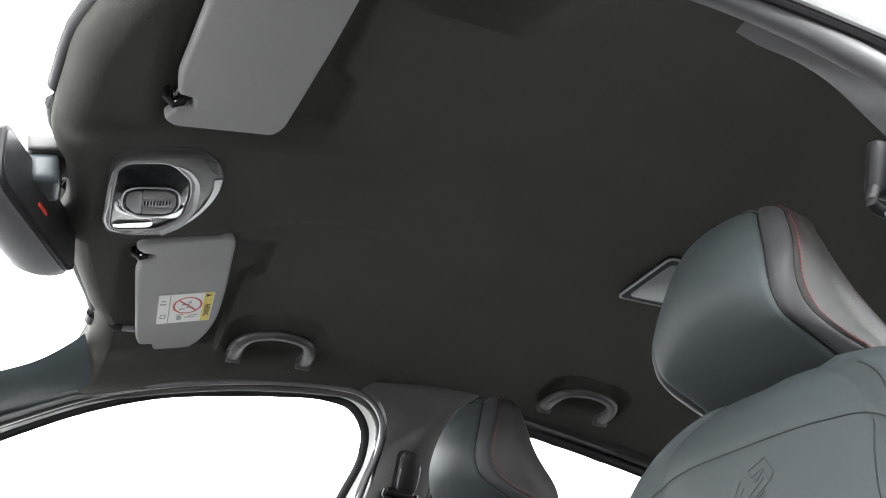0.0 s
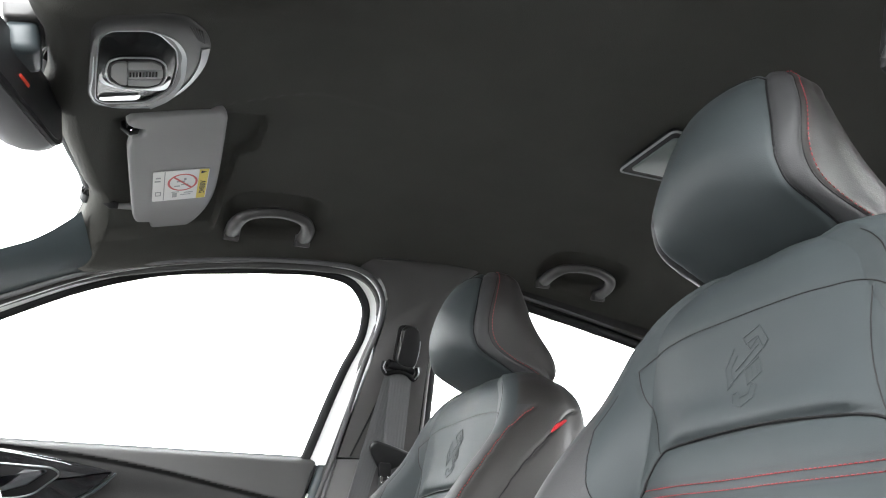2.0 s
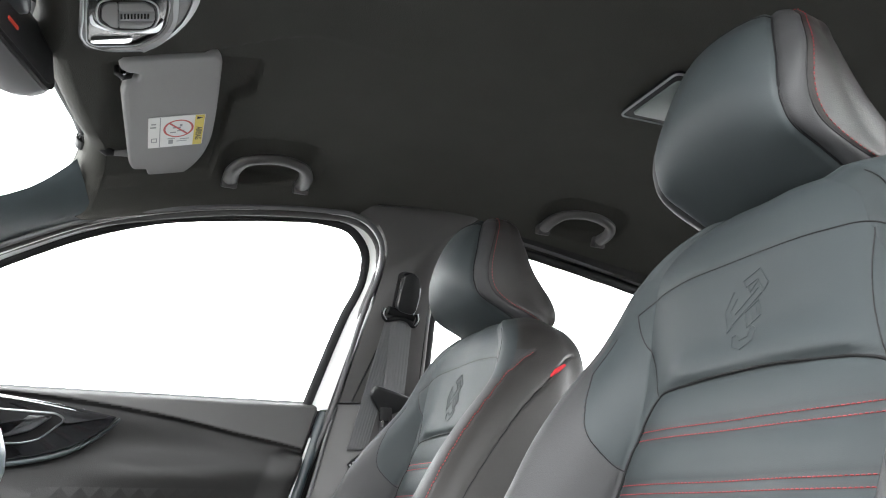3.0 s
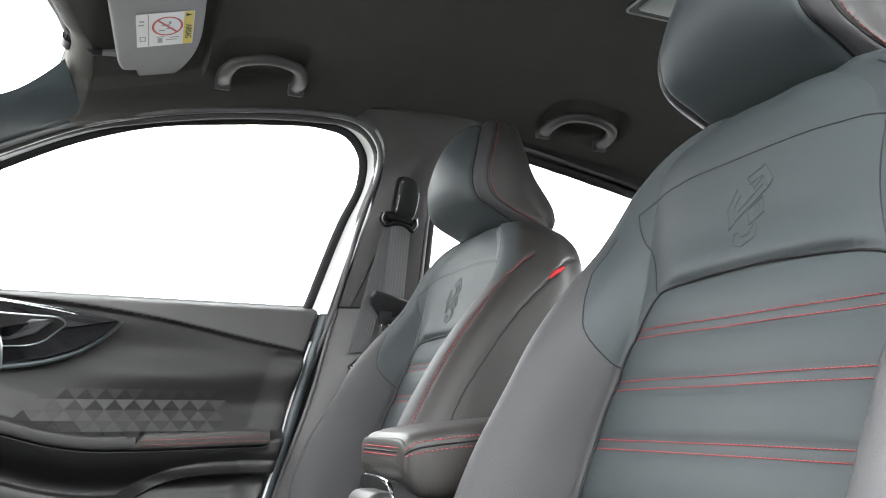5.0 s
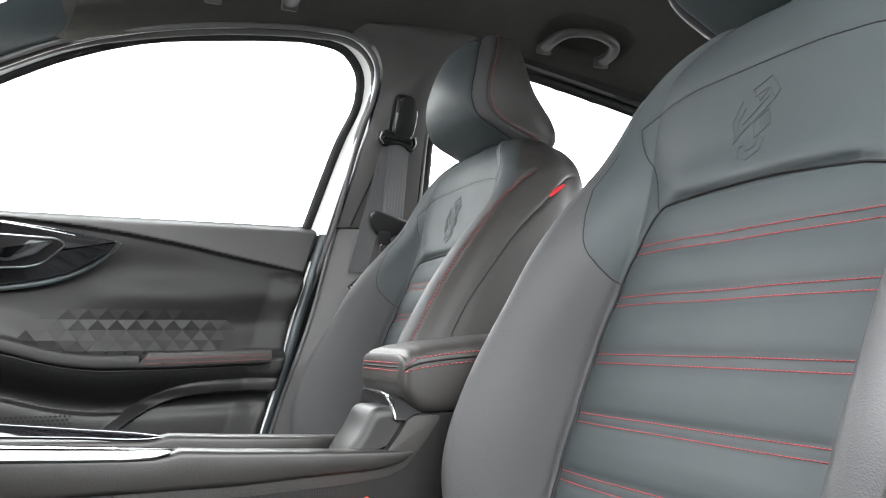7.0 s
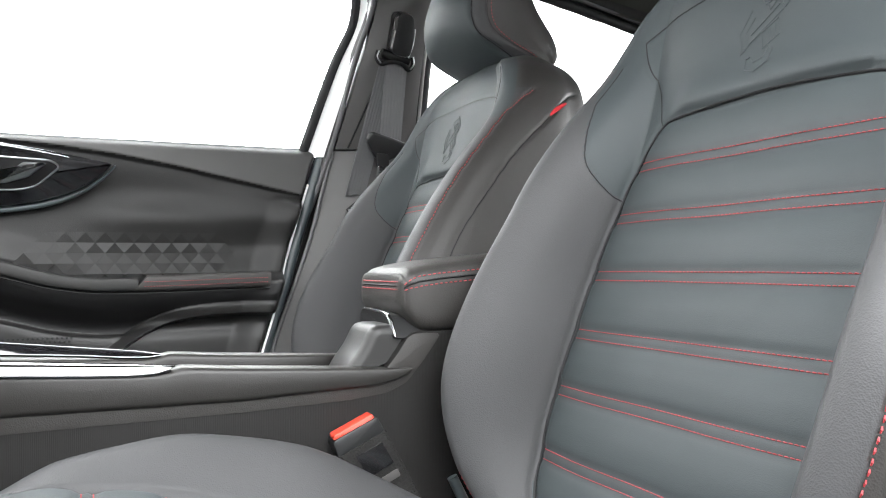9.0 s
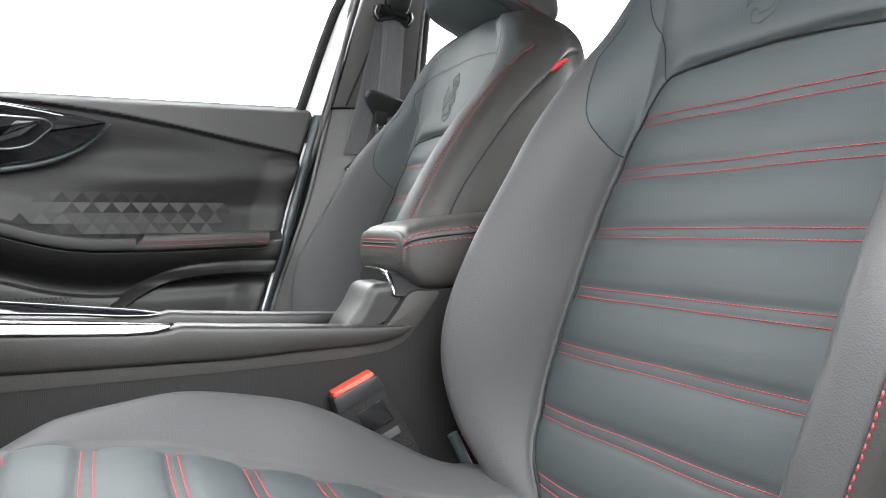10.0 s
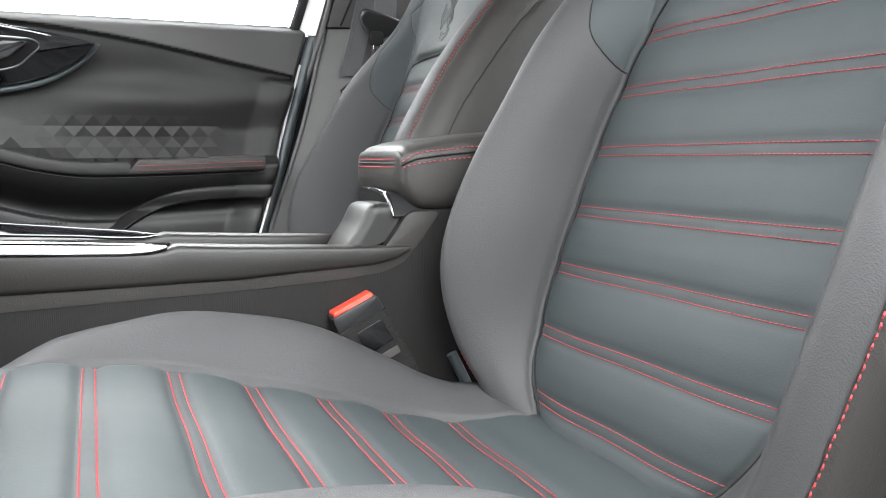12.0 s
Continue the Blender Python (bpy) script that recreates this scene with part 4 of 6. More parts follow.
def shift(x, z, y):
    """A place read on the plane y = 1.66, carried to another depth along the line of sight from the doorway."""
    k = (y + 0.08) / 1.74
    return 0.034 + (x - 0.034) * k, 0.955 + (z - 0.955) * k


crease = curve([-0.5, -0.15, 0.06, 0.18, 0.3, 0.46, 0.52], [1.212, 1.193, 1.173, 1.154, 1.130, 1.097, 1.082])
lip = curve([-0.5, -0.05, 0.03, 0.08, 0.12, 0.17, 0.22, 0.28, 0.4, 0.55], [0.60, 0.70, 0.765, 0.80, 0.828, 0.852, 0.863, 0.868, 0.870, 0.870])
rear_x = curve([0.45, 0.6, 0.76, 0.869, 1.0, 1.097, 1.17, 1.195, 1.207], [0.266, 0.306, 0.358, 0.392, 0.428, 0.457, 0.479, 0.486, 0.481])
arm_top = curve([-0.5, -0.25, -0.13, -0.05, 0.03, 0.10, 0.39, 0.55], [1.0, 0.975, 0.952, 0.930, 0.918, 0.917, 0.923, 0.923])
nz, nxx = 290, 330
Z = np.linspace(0.42, 1.207, nz)[:, None] * np.ones((1, nxx))
U = np.linspace(0, 1, nxx)[None] * np.ones((nz, 1))
X = -0.5 + U * (rear_x(Z) + 0.5)
below = crease(X) - Z
depth = 0.008 * (1 - step(-0.004, 0.004, below)) * (1 - 0.35 * step(0.0, 0.09, -below))           # padded upper rail
depth = depth + 0.004 * (1 - step(-0.004, 0.006, below))
depth -= 0.02 * step(1.185, 1.207, Z) ** 2
at = arm_top(X)
hollow = step(0.0, 0.10, below) * (1 - step(0.0, 0.07, 0.07 - (Z - at)))
depth += -0.016 * hollow
depth += 0.052 * (1 - step(-0.012, 0.012, Z - at)) * step(-0.112, -0.03, Z - at)                       # swelling that carries the armrest
low = lip(X) - Z
depth -= 0.012 * np.exp(-((Z - at + 0.088) / 0.022) ** 2)
depth += 0.006 * (1 - step(-0.114, -0.110, Z - at)) * (1 - step(-0.002, 0.002, low))
low = lip(X) - Z
depth += 0.026 * np.clip(low / 0.024, 0, 1) + 0.004 * step(-0.002, 0.001, low) - 0.020 * step(0.024, 0.027, low)
depth += 0.018 * np.exp(-((Z - 1.045) / 0.042) ** 2) * step(-0.06, 0.16, X) * step(0.0, 0.03, below)      # the panel swells above the relief
# rounded rear end of the middle field
depth += 0.030 * step(0.075, 0.012, (rear_x(Z) - X)) * step(0, 0.03, below)
depth -= 0.016 * step(0.009, 0.0, (rear_x(Z) - X)) ** 2
Y = 1.668 - depth
P = np.stack([X, Y, Z], 2)
N = grid_normals(P, np.array((0, -1, 0)) * np.ones_like(P))
reg = np.full((nz - 1, nxx - 1), "field", dtype="<U16")
reg[below[:-1, :-1] < 0] = "rail"
reg[low[:-1, :-1] > 0.0] = "pocket"
reg[(Z - at)[:-1, :-1] < -0.018] = "under"
reg[(Z - at)[:-1, :-1] < -0.108] = "lower"
reg[low[:-1, :-1] > 0.0] = "pocket"
G = pieces_of_grid(P, N, reg)
field = grid_part("door_panel", G["field"], PANEL, door, "black panel with quilted relief")
grid_part("upper_rail", G["rail"], RAILTOP, door, "soft dark grey upper rail")
grid_part("under_armrest", G["under"], DARK, door, "dull black panel below the armrest")
grid_part("pocket", G["pocket"], TRIM, door, "black map pocket")
grid_part("lower_panel", G["lower"], TRIM, door)
part("door_skin", prism([(-0.52, 0.42), (float(rear_x(0.42)) - 0.012, 0.42), (float(rear_x(0.8)) - 0.012, 0.8), (float(rear_x(1.19)) - 0.012, 1.19), (-0.52, 1.19)], 0.05, Matrix.Translation((0, 1.705, 0)) @ Matrix(((1, 0, 0, 0), (0, 0, 1, 0), (0, 1, 0, 0), (0, 0, 0, 1))), 0.006), WHITEPAINT, door, "white painted door body")
# quilted relief: rows of tilted triangles that fade at their borders
def door_y(x, z):
    i = np.clip((z - 0.42) / (1.207 - 0.42) * (nz - 1), 0, nz - 2)
    j = np.clip((x + 0.5) / (float(rear_x(z)) + 0.5) * (nxx - 1), 0, nxx - 2)
    return Y[int(i), int(j)]


PX, PZ = 0.0366, 0.0212          # width and height of one triangle


def proud(x, z):
    """How far the facets tilt out of the panel; it fades towards the borders."""
    return 0.0048 * float(step(-0.14, 0.02, x) * (1 - step(0.030, 0.110, z - 0.925)) * (1 - 0.6 * step(0.19, 0.30, x)) * step(0.085, 0.16, rear_x(z) - x))


vs, fs = [], []
for j in range(7):
    z0, z1 = 0.9306 + (j - 1) * PZ, 0.9306 + j * PZ
    for i in range(18):
        x0 = -0.2580 + (i + 0.5 * (j % 2)) * PX
        for upright in (True, False):
            if upright:       # stands on its base, its point proud: it looks down
                tri3 = ((x0, z0, 0.0), (x0 + PX, z0, 0.0), (x0 + PX / 2, z1, 1.0))
            else:             # hangs from its base, its point proud: it looks up
                tri3 = ((x0 + PX / 2, z1, 0.0), (x0 + PX * 1.5, z1, 0.0), (x0 + PX, z0, 1.0))
            mx, mz = sum(p[0] for p in tri3) / 3, sum(p[1] for p in tri3) / 3
            h = proud(mx, mz)
            if mx > float(rear_x(mz)) - 0.09 or mz < float(arm_top(mx)) or h < 0.0005:
                continue
            k = len(vs)
            flat = [door_y(x, z) for x, z, up in tri3]
            sag = 0.0      # lifts the facet clear of the curved panel
            for w in ((0.5, 0.5, 0), (0.5, 0, 0.5), (0, 0.5, 0.5), (0.34, 0.33, 0.33)):
                wx, wz = (sum(a * p[m] for a, p in zip(w, tri3)) for m in (0, 1))
                sag = max(sag, sum(a * f for a, f in zip(w, flat)) - door_y(wx, wz))
            vs += [(x, f - 0.0006 - sag - h * up, z) for (x, z, up), f in zip(tri3, flat)]
            fs.append((k, k + 1, k + 2))
bm = bmesh.new()
bv = [bm.verts.new(v) for v in vs]
for q in fs:
    bm.faces.new([bv[t] for t in q])
for q in bm.faces:
    if q.calc_center_median().y > 0 and (q.verts[1].co - q.verts[0].co).cross(q.verts[2].co - q.verts[0].co).y > 0:
        q.normal_flip()
me = bpy.data.meshes.new("quilted_relief")
bm.to_mesh(me)
bm.free()
me.materials.append(PANEL)
relief = new("quilted_relief", me)
relief.parent = field
tagged(relief, "rows of low tilted triangles on the door panel", kind="stuff")
# armrest pad
ax = np.linspace(-0.16, 0.115, 40)
pad = [shift(x, float(arm_top(x)) - 0.012, 1.61) for x in ax]
part("pull_handle", sweep([(a, 1.612, b) for a, b in pad], rounded([(-0.026, -0.010), (0.02, -0.010), (0.02, 0.016), (-0.02, 0.016)], 0.007, 3), up=(0, 0, 1)), PANEL, door, "black moulded pull handle")
ax = np.linspace(0.118, 0.382, 40)
pad = [shift(x, float(arm_top(x)) - 0.008, 1.61) for x in ax]
arm_v, arm_f = sweep([(a, 1.612, b) for a, b in pad], rounded([(-0.028, -0.014), (0.02, -0.014), (0.02, 0.017), (-0.022, 0.017)], 0.007, 3), up=(0, 0, 1))
arm_v = [Vector((v[0] + 0.9 * (v[2] - pad[0][1]) * (1 - float(step(0.0, 0.05, v[0] - pad[0][0]))), v[1], v[2])) for v in arm_v]      # slanted front end
arm = part("armrest", (arm_v, arm_f), SIDE, door, "padded armrest with two rows of red stitching")
for dz in (-0.004, 0.005):
    part("stitching", stitches([(a, 1.6395 - 0.056 + (0.0006 if dz < 0 else 0.0022), b + dz) for a, b in pad[1:-1]], pitch=0.0052, radius=0.0009, normal=(0, -1, 0), fill=0.55), THREAD, arm)
for a0, a1 in ((-0.2, 0.385),):
    part("seam", tube([(a, 1.5935, b) for a, b in (shift(x, float(arm_top(x)) - 0.0275, 1.592) for x in np.linspace(a0, a1, 50))], 0.0016, seg=6), PIPING, door, "dark seam below the armrest")
# gloss black bezel with the inner door handle
bez = [(-0.5, 1.214), (-0.15, 1.184), (-0.05, 1.172), (0.02, 1.160), (0.067, 1.151), (0.05, 1.132), (0.025, 1.112), (-0.01, 1.093), (-0.06, 1.076), (-0.14, 1.062), (-0.5, 1.04)]
pts = [shift(x, z, 1.618) for x, z in bez]
to_xz = Matrix(((1, 0, 0, 0), (0, 0, 1, 0), (0, 1, 0, 0), (0, 0, 0, 1)))


LEAN = Matrix(((1, 0, 0, 0), (0, 1, -0.42, 0.42 * 1.115), (0, 0, 1, 0), (0, 0, 0, 1)))     # the bezel leans in at its top


def leaning(v, y):
    return tuple(LEAN @ Vector((v[0], y, v[1])))


def plate(points, y, t, r=0.003):
    """A plate near the plane y, standing towards the doorway by t, leaning in at its top."""
    return prism(points, -t, LEAN @ Matrix.Translation((0, y, 0)) @ to_xz, r)


bezel = part("bezel", plate(rounded(pts, [0.002, 0.02, 0.02, 0.02, 0.006, 0.02, 0.02, 0.03, 0.03, 0.02, 0.002], 4), 1.64, 0.024, 0.005), GLOSS, door, "gloss black bezel")
edge = [shift(x, z, 1.62) for x, z in ((-0.5, 1.034), (-0.14, 1.056), (-0.06, 1.070), (-0.007, 1.088), (0.028, 1.108), (0.054, 1.129), (0.072, 1.149))]
part("bezel_rim", tube([leaning(v, 1.632) for v in spline(edge, 50)], np.concatenate([np.full(38, 0.0062), np.linspace(0.0062, 0.002, 12)]), seg=10), GREYTRIM, door, "grey rim below the bezel")
strip = [shift(x, z, 1.612) for x, z in ((-0.5, 1.212), (-0.15, 1.180), (-0.06, 1.168), (-0.012, 1.160))]
part("bright_strip", tube([leaning(v, 1.6145) for v in spline(strip, 30)], np.concatenate([np.full(20, 0.0024), np.linspace(0.0024, 0.0006, 10)]), seg=8, flat=0.5, up=(0, -1, 0)), CHROME, door, "thin bright strip")
cup = [shift(x, z, 1.612) for x, z in ((-0.24, 1.160), (-0.045, 1.153), (-0.028, 1.142), (-0.07, 1.104), (-0.10, 1.096), (-0.24, 1.09))]
cup = rounded(cup, 0.012, 5)
part("cup_rim", tube([leaning(v, 1.6135) for v in loop(cup)], 0.0019, seg=8), SATIN, door, "chrome line round the handle cup")
part("cup", plate(cup, 1.618, 0.0045, 0.001), DARK, door, "dark handle cup")
lev = rounded([shift(x, z, 1.60) for x, z in ((-0.24, 1.118), (-0.13, 1.117), (-0.094, 1.148), (-0.052, 1.148), (-0.085, 1.121), (-0.125, 1.108), (-0.24, 1.106))], 0.004, 3)
part("door_handle", plate(lev, 1.613, 0.012, 0.004), SATIN, door, "chrome inner door handle")
# perforated loudspeaker cover
holes = []
for i in range(9):
    for j in range(22):
        cx, cz = shift(-0.19 + j * 0.0085 + 0.004 * (i % 2), 0.768 + i * 0.0075, 1.655)
        if 0.76 + 0.5 * max(0, cx) < cz < 0.812:
            holes.append(tube([(cx, 1.6576, cz), (cx, 1.6566, cz)], 0.0026, seg=6))
ob = part("speaker_holes", merged(*holes), DARK, door, "pattern of small loudspeaker holes")
tagged(ob, kind="stuff")
# window frame and glass of the door
fi = far([(x, z) for x, z in GLASS_EDGE], 2.102)
fo = far([(-0.70, 1.155), (-0.40, 1.332), (-0.154, 1.462), (-0.043, 1.515), (0.085, 1.556), (0.253, 1.590), (0.347, 1.602), (0.455, 1.609), (0.535, 1.60), (0.577, 1.56), (0.582, 1.50), (0.555, 1.39), (0.506, 1.19)], 2.082)
fo = [tuple(Vector((0.034, -0.08, 0.955)) + (Vector(p) - Vector((0.034, -0.08, 0.955))) * 0.984) for p in fo]      # the frame is a deep reveal
part("window_frame", band(fo, fi, 140, 4, 0.002, 0.012), WHITEPAINT, door, "white painted window frame")
part("frame_cover", band([(x, y - 0.004, z) for x, y, z in far([(-0.70, 1.15), (-0.40, 1.33), (-0.154, 1.461), (-0.043, 1.514), (0.085, 1.555), (0.253, 1.588), (0.347, 1.598), (0.43, 1.602), (0.47, 1.600)], 2.08)],
     [(x, y - 0.004, z) for x, y, z in far([(-0.70, 1.12), (-0.40, 1.30), (-0.16, 1.445), (-0.044, 1.503), (0.088, 1.549), (0.253, 1.578), (0.347, 1.589), (0.43, 1.595), (0.47, 1.596)], 2.10)], 80, 3, 0.002, 0.01), RUBBER, door, "black cover of the window frame")
run = spline(far(GLASS_EDGE, 2.096), 140)
part("glass_run", tube(run, 0.0115, seg=12, up=(0, -1, 0)), RUBBER, door, "black rubber glass run")
gl = [(x, lean(z, 2.11), z) for x, z in ((-0.70, 1.10), (-0.40, 1.30), (-0.16, 1.45), (0.088, 1.555), (0.347, 1.595), (0.51, 1.59), (0.55, 1.54), (0.555, 1.48), (0.46, 1.18))]
g = part("pane", pane(gl), GLASS, door, "clear side window", smooth=False)
g.visible_shadow = False
part("waist_seal", rbox((-0.02, 1.690, 1.19), (0.98, 0.03, 0.02), 0.006), RUBBER, door)
# pale edge and seals down the rear edge of the door
zz = np.linspace(0.45, 1.19, 40)
low_zz = np.linspace(0.45, 1.125, 40)
part("door_edge", sweep([(float(rear_x(v)) + 0.0045, 1.664 - 0.030 * (1 - float(step(0.84, 0.96, v))), v) for v in low_zz], [(-0.004, -0.003), (0.0, -0.003), (0.0, 0.003), (-0.004, 0.003)], up=(0, -1, 0)), WHITEPAINT, door, "white painted door edge")
part("door_edge_backing", band([(float(rear_x(v)) - 0.03, 1.690, v) for v in zz], [(float(rear_x(v)) + 0.035, 1.690, v) for v in zz], 40, 3, 0.0, 0.012), RUBBER, door, "black rear edge of the door")
part("door_edge_seal", tube([(float(rear_x(v)) + 0.0155, 1.669, v) for v in zz], 0.0125, seg=10, up=(0, -1, 0)), GREYTRIM, door, "grey rubber seal on the door edge")

# ---- seat belt on the middle pillar ----
belt = thing("seat_belt", (0.64, 1.545, 1.15), "dark grey seat belt hanging from the pillar with its latch tongue", "seat belt")


def onp(x, z, d):
    """A place on the leaning pillar, d metres proud of it."""
    return (x, lean(z, 2.026) - d * 0.945, z - d * 0.328)


plate_m = Matrix(((1, 0, 0, 0), (0, -0.328, -0.945, 0), (0, 0.945, -0.328, 0), (0, 0, 0, 1)))


def on_plate(points, x, z, d, t, r):
    return prism(points, t, Matrix.Translation(onp(x, z, d)) @ plate_m, r)


part("slot_cover", on_plate(rounded([(-0.026, -0.055), (0.026, -0.062), (0.028, 0.03), (0.008, 0.05), (-0.02, 0.046)], 0.02, 5), 0.632, 1.443, 0.0, 0.006, 0.002), TRIM, belt, "dark slot for the belt height")
part("slider", on_plate(rounded([(-0.024, -0.045), (0.024, -0.052), (0.030, 0.0), (0.022, 0.043), (-0.014, 0.045)], 0.018, 5), 0.632, 1.446, 0.006, 0.028, 0.011), LAMPHOUSE, belt, "black height adjuster cap")
part("release_button", on_plate(rounded([(-0.013, -0.014), (0.008, -0.014), (0.008, 0.014), (-0.013, 0.014)], 0.004, 3), 0.625, 1.463, 0.025, 0.004, 0.0015), PILLAR, belt)
ring = [onp(0.625 + a, 1.396 + b, 0.022) for a, b in ((-0.040, 0.012), (-0.043, 0.0), (-0.034, -0.012), (-0.015, -0.008), (0.0, -0.006), (0.018, -0.010), (0.034, -0.020), (0.041, -0.008), (0.038, 0.006))]
part("guide_loop", tube(spline(ring, 40), 0.0055, seg=10), DARK, belt, "black belt guide loop")
# highlights at both ends of the black loop, modelled as satin strips
for k, what in ((ring[:3], "satin strip standing for a highlight on the guide loop"), (ring[-3:], "satin strip standing for a highlight on the guide loop")):
    part("loop_glint", tube(spline([(x, y - 0.0052, z - 0.001) for x, y, z in k], 16), 0.0016, seg=6), SATIN, belt, what)
# the glossy cap's highlight, put in as a thin satin line
part("slider_glint", tube(spline([onp(0.632 + a, 1.446 + b, 0.030) for a, b in ((0.027, 0.012), (0.0275, -0.01), (0.024, -0.03), (0.019, -0.046))], 20), 0.0013, seg=6), SATIN, belt, "thin satin line standing for a highlight on the adjuster cap")
part("guide_bar", tube([onp(0.593, 1.404, 0.020), onp(0.656, 1.394, 0.020)], 0.010, seg=10), DARK, belt)


def strap(a, b, w, sag=0.0, n=40, t=0.0013):
    """Ribbed webbing between two ends, w wide along x, with raised edges."""
    A, B = np.array(a), np.array(b)
    vs, fs = [], []
    m = 24
    for i in range(n):
        u = i / (n - 1)
        c = A * (1 - u) + B * u + np.array((0, -sag * math.sin(math.pi * u), 0))
        for j in range(m + 1):
            v = j / m - 0.5
            rib = 0.0005 * math.cos(v * 2 * math.pi * 7)
            vs.append(c + np.array((v * w, -rib, 0.10 * v * w)))
    k = len(vs)
    vs += [v + np.array((0, t, 0)) for v in vs]
    for i in range(n - 1):
        for j in range(m):
            q = (i * (m + 1) + j, i * (m + 1) + j + 1, (i + 1) * (m + 1) + j + 1, (i + 1) * (m + 1) + j)
            fs += [q, tuple(p + k for p in q[::-1])]
        for j in (0, m):
            q = (i * (m + 1) + j, (i + 1) * (m + 1) + j)
            fs.append((q[0], q[1], q[1] + k, q[0] + k))
    return vs, fs


part("webbing", strap(onp(0.630, 1.393, 0.018), (0.620, 1.575, 1.09), 0.050), WEB, belt, "dark grey ribbed webbing")
part("webbing", strap(onp(0.620, 1.393, 0.006), (0.560, 1.607, 1.10), 0.046), WEB, belt, "dark grey ribbed webbing behind")
tx, ty, tz = 0.625, 1.560, 1.222
part("tongue_grip", prism(rounded([(-0.056, 0.002), (-0.046, 0.015), (0.0, 0.004), (0.045, -0.010), (0.045, -0.030), (0.010, -0.040), (-0.008, -0.050), (-0.030, -0.046), (-0.052, -0.014)], [0.006, 0.010, 0.01, 0.006, 0.006, 0.01, 0.006, 0.006, 0.012], 4), 0.018, Matrix.Translation((tx, ty, tz)) @ plate_m, 0.006, 3), LAMPHOUSE, belt, "black latch tongue grip")
part("tongue_neck", rbox((tx - 0.019, ty - 0.006, tz - 0.050), (0.028, 0.010, 0.030), 0.004), DARK, belt)
for dx in (-0.027, -0.011):
    part("tongue_blade", rbox((tx + dx, ty - 0.009, tz - 0.060), (0.005, 0.003, 0.034), 0.001), CHROME, belt, "bright steel latch blade")
part("tongue_blade", rbox((tx - 0.020, ty - 0.009, tz - 0.076), (0.018, 0.003, 0.005), 0.001), CHROME, belt)
sticker = thing("pillar_tag", (0.56, 1.60, 1.07), "small black tag on the middle pillar cover", "tag")
part("plate", rbox((0.556, 1.6085, 1.075), (0.036, 0.004, 0.012), 0.0015, turn=(0, -40, 0)), DARK, sticker)
for i in range(4):
    part("print_bar", rbox((0.546 + 0.0065 * i, 1.6058, 1.0665 + 0.0055 * i), (0.004, 0.001, 0.004), 0, turn=(0, -40, 0)), GREYINK, sticker)


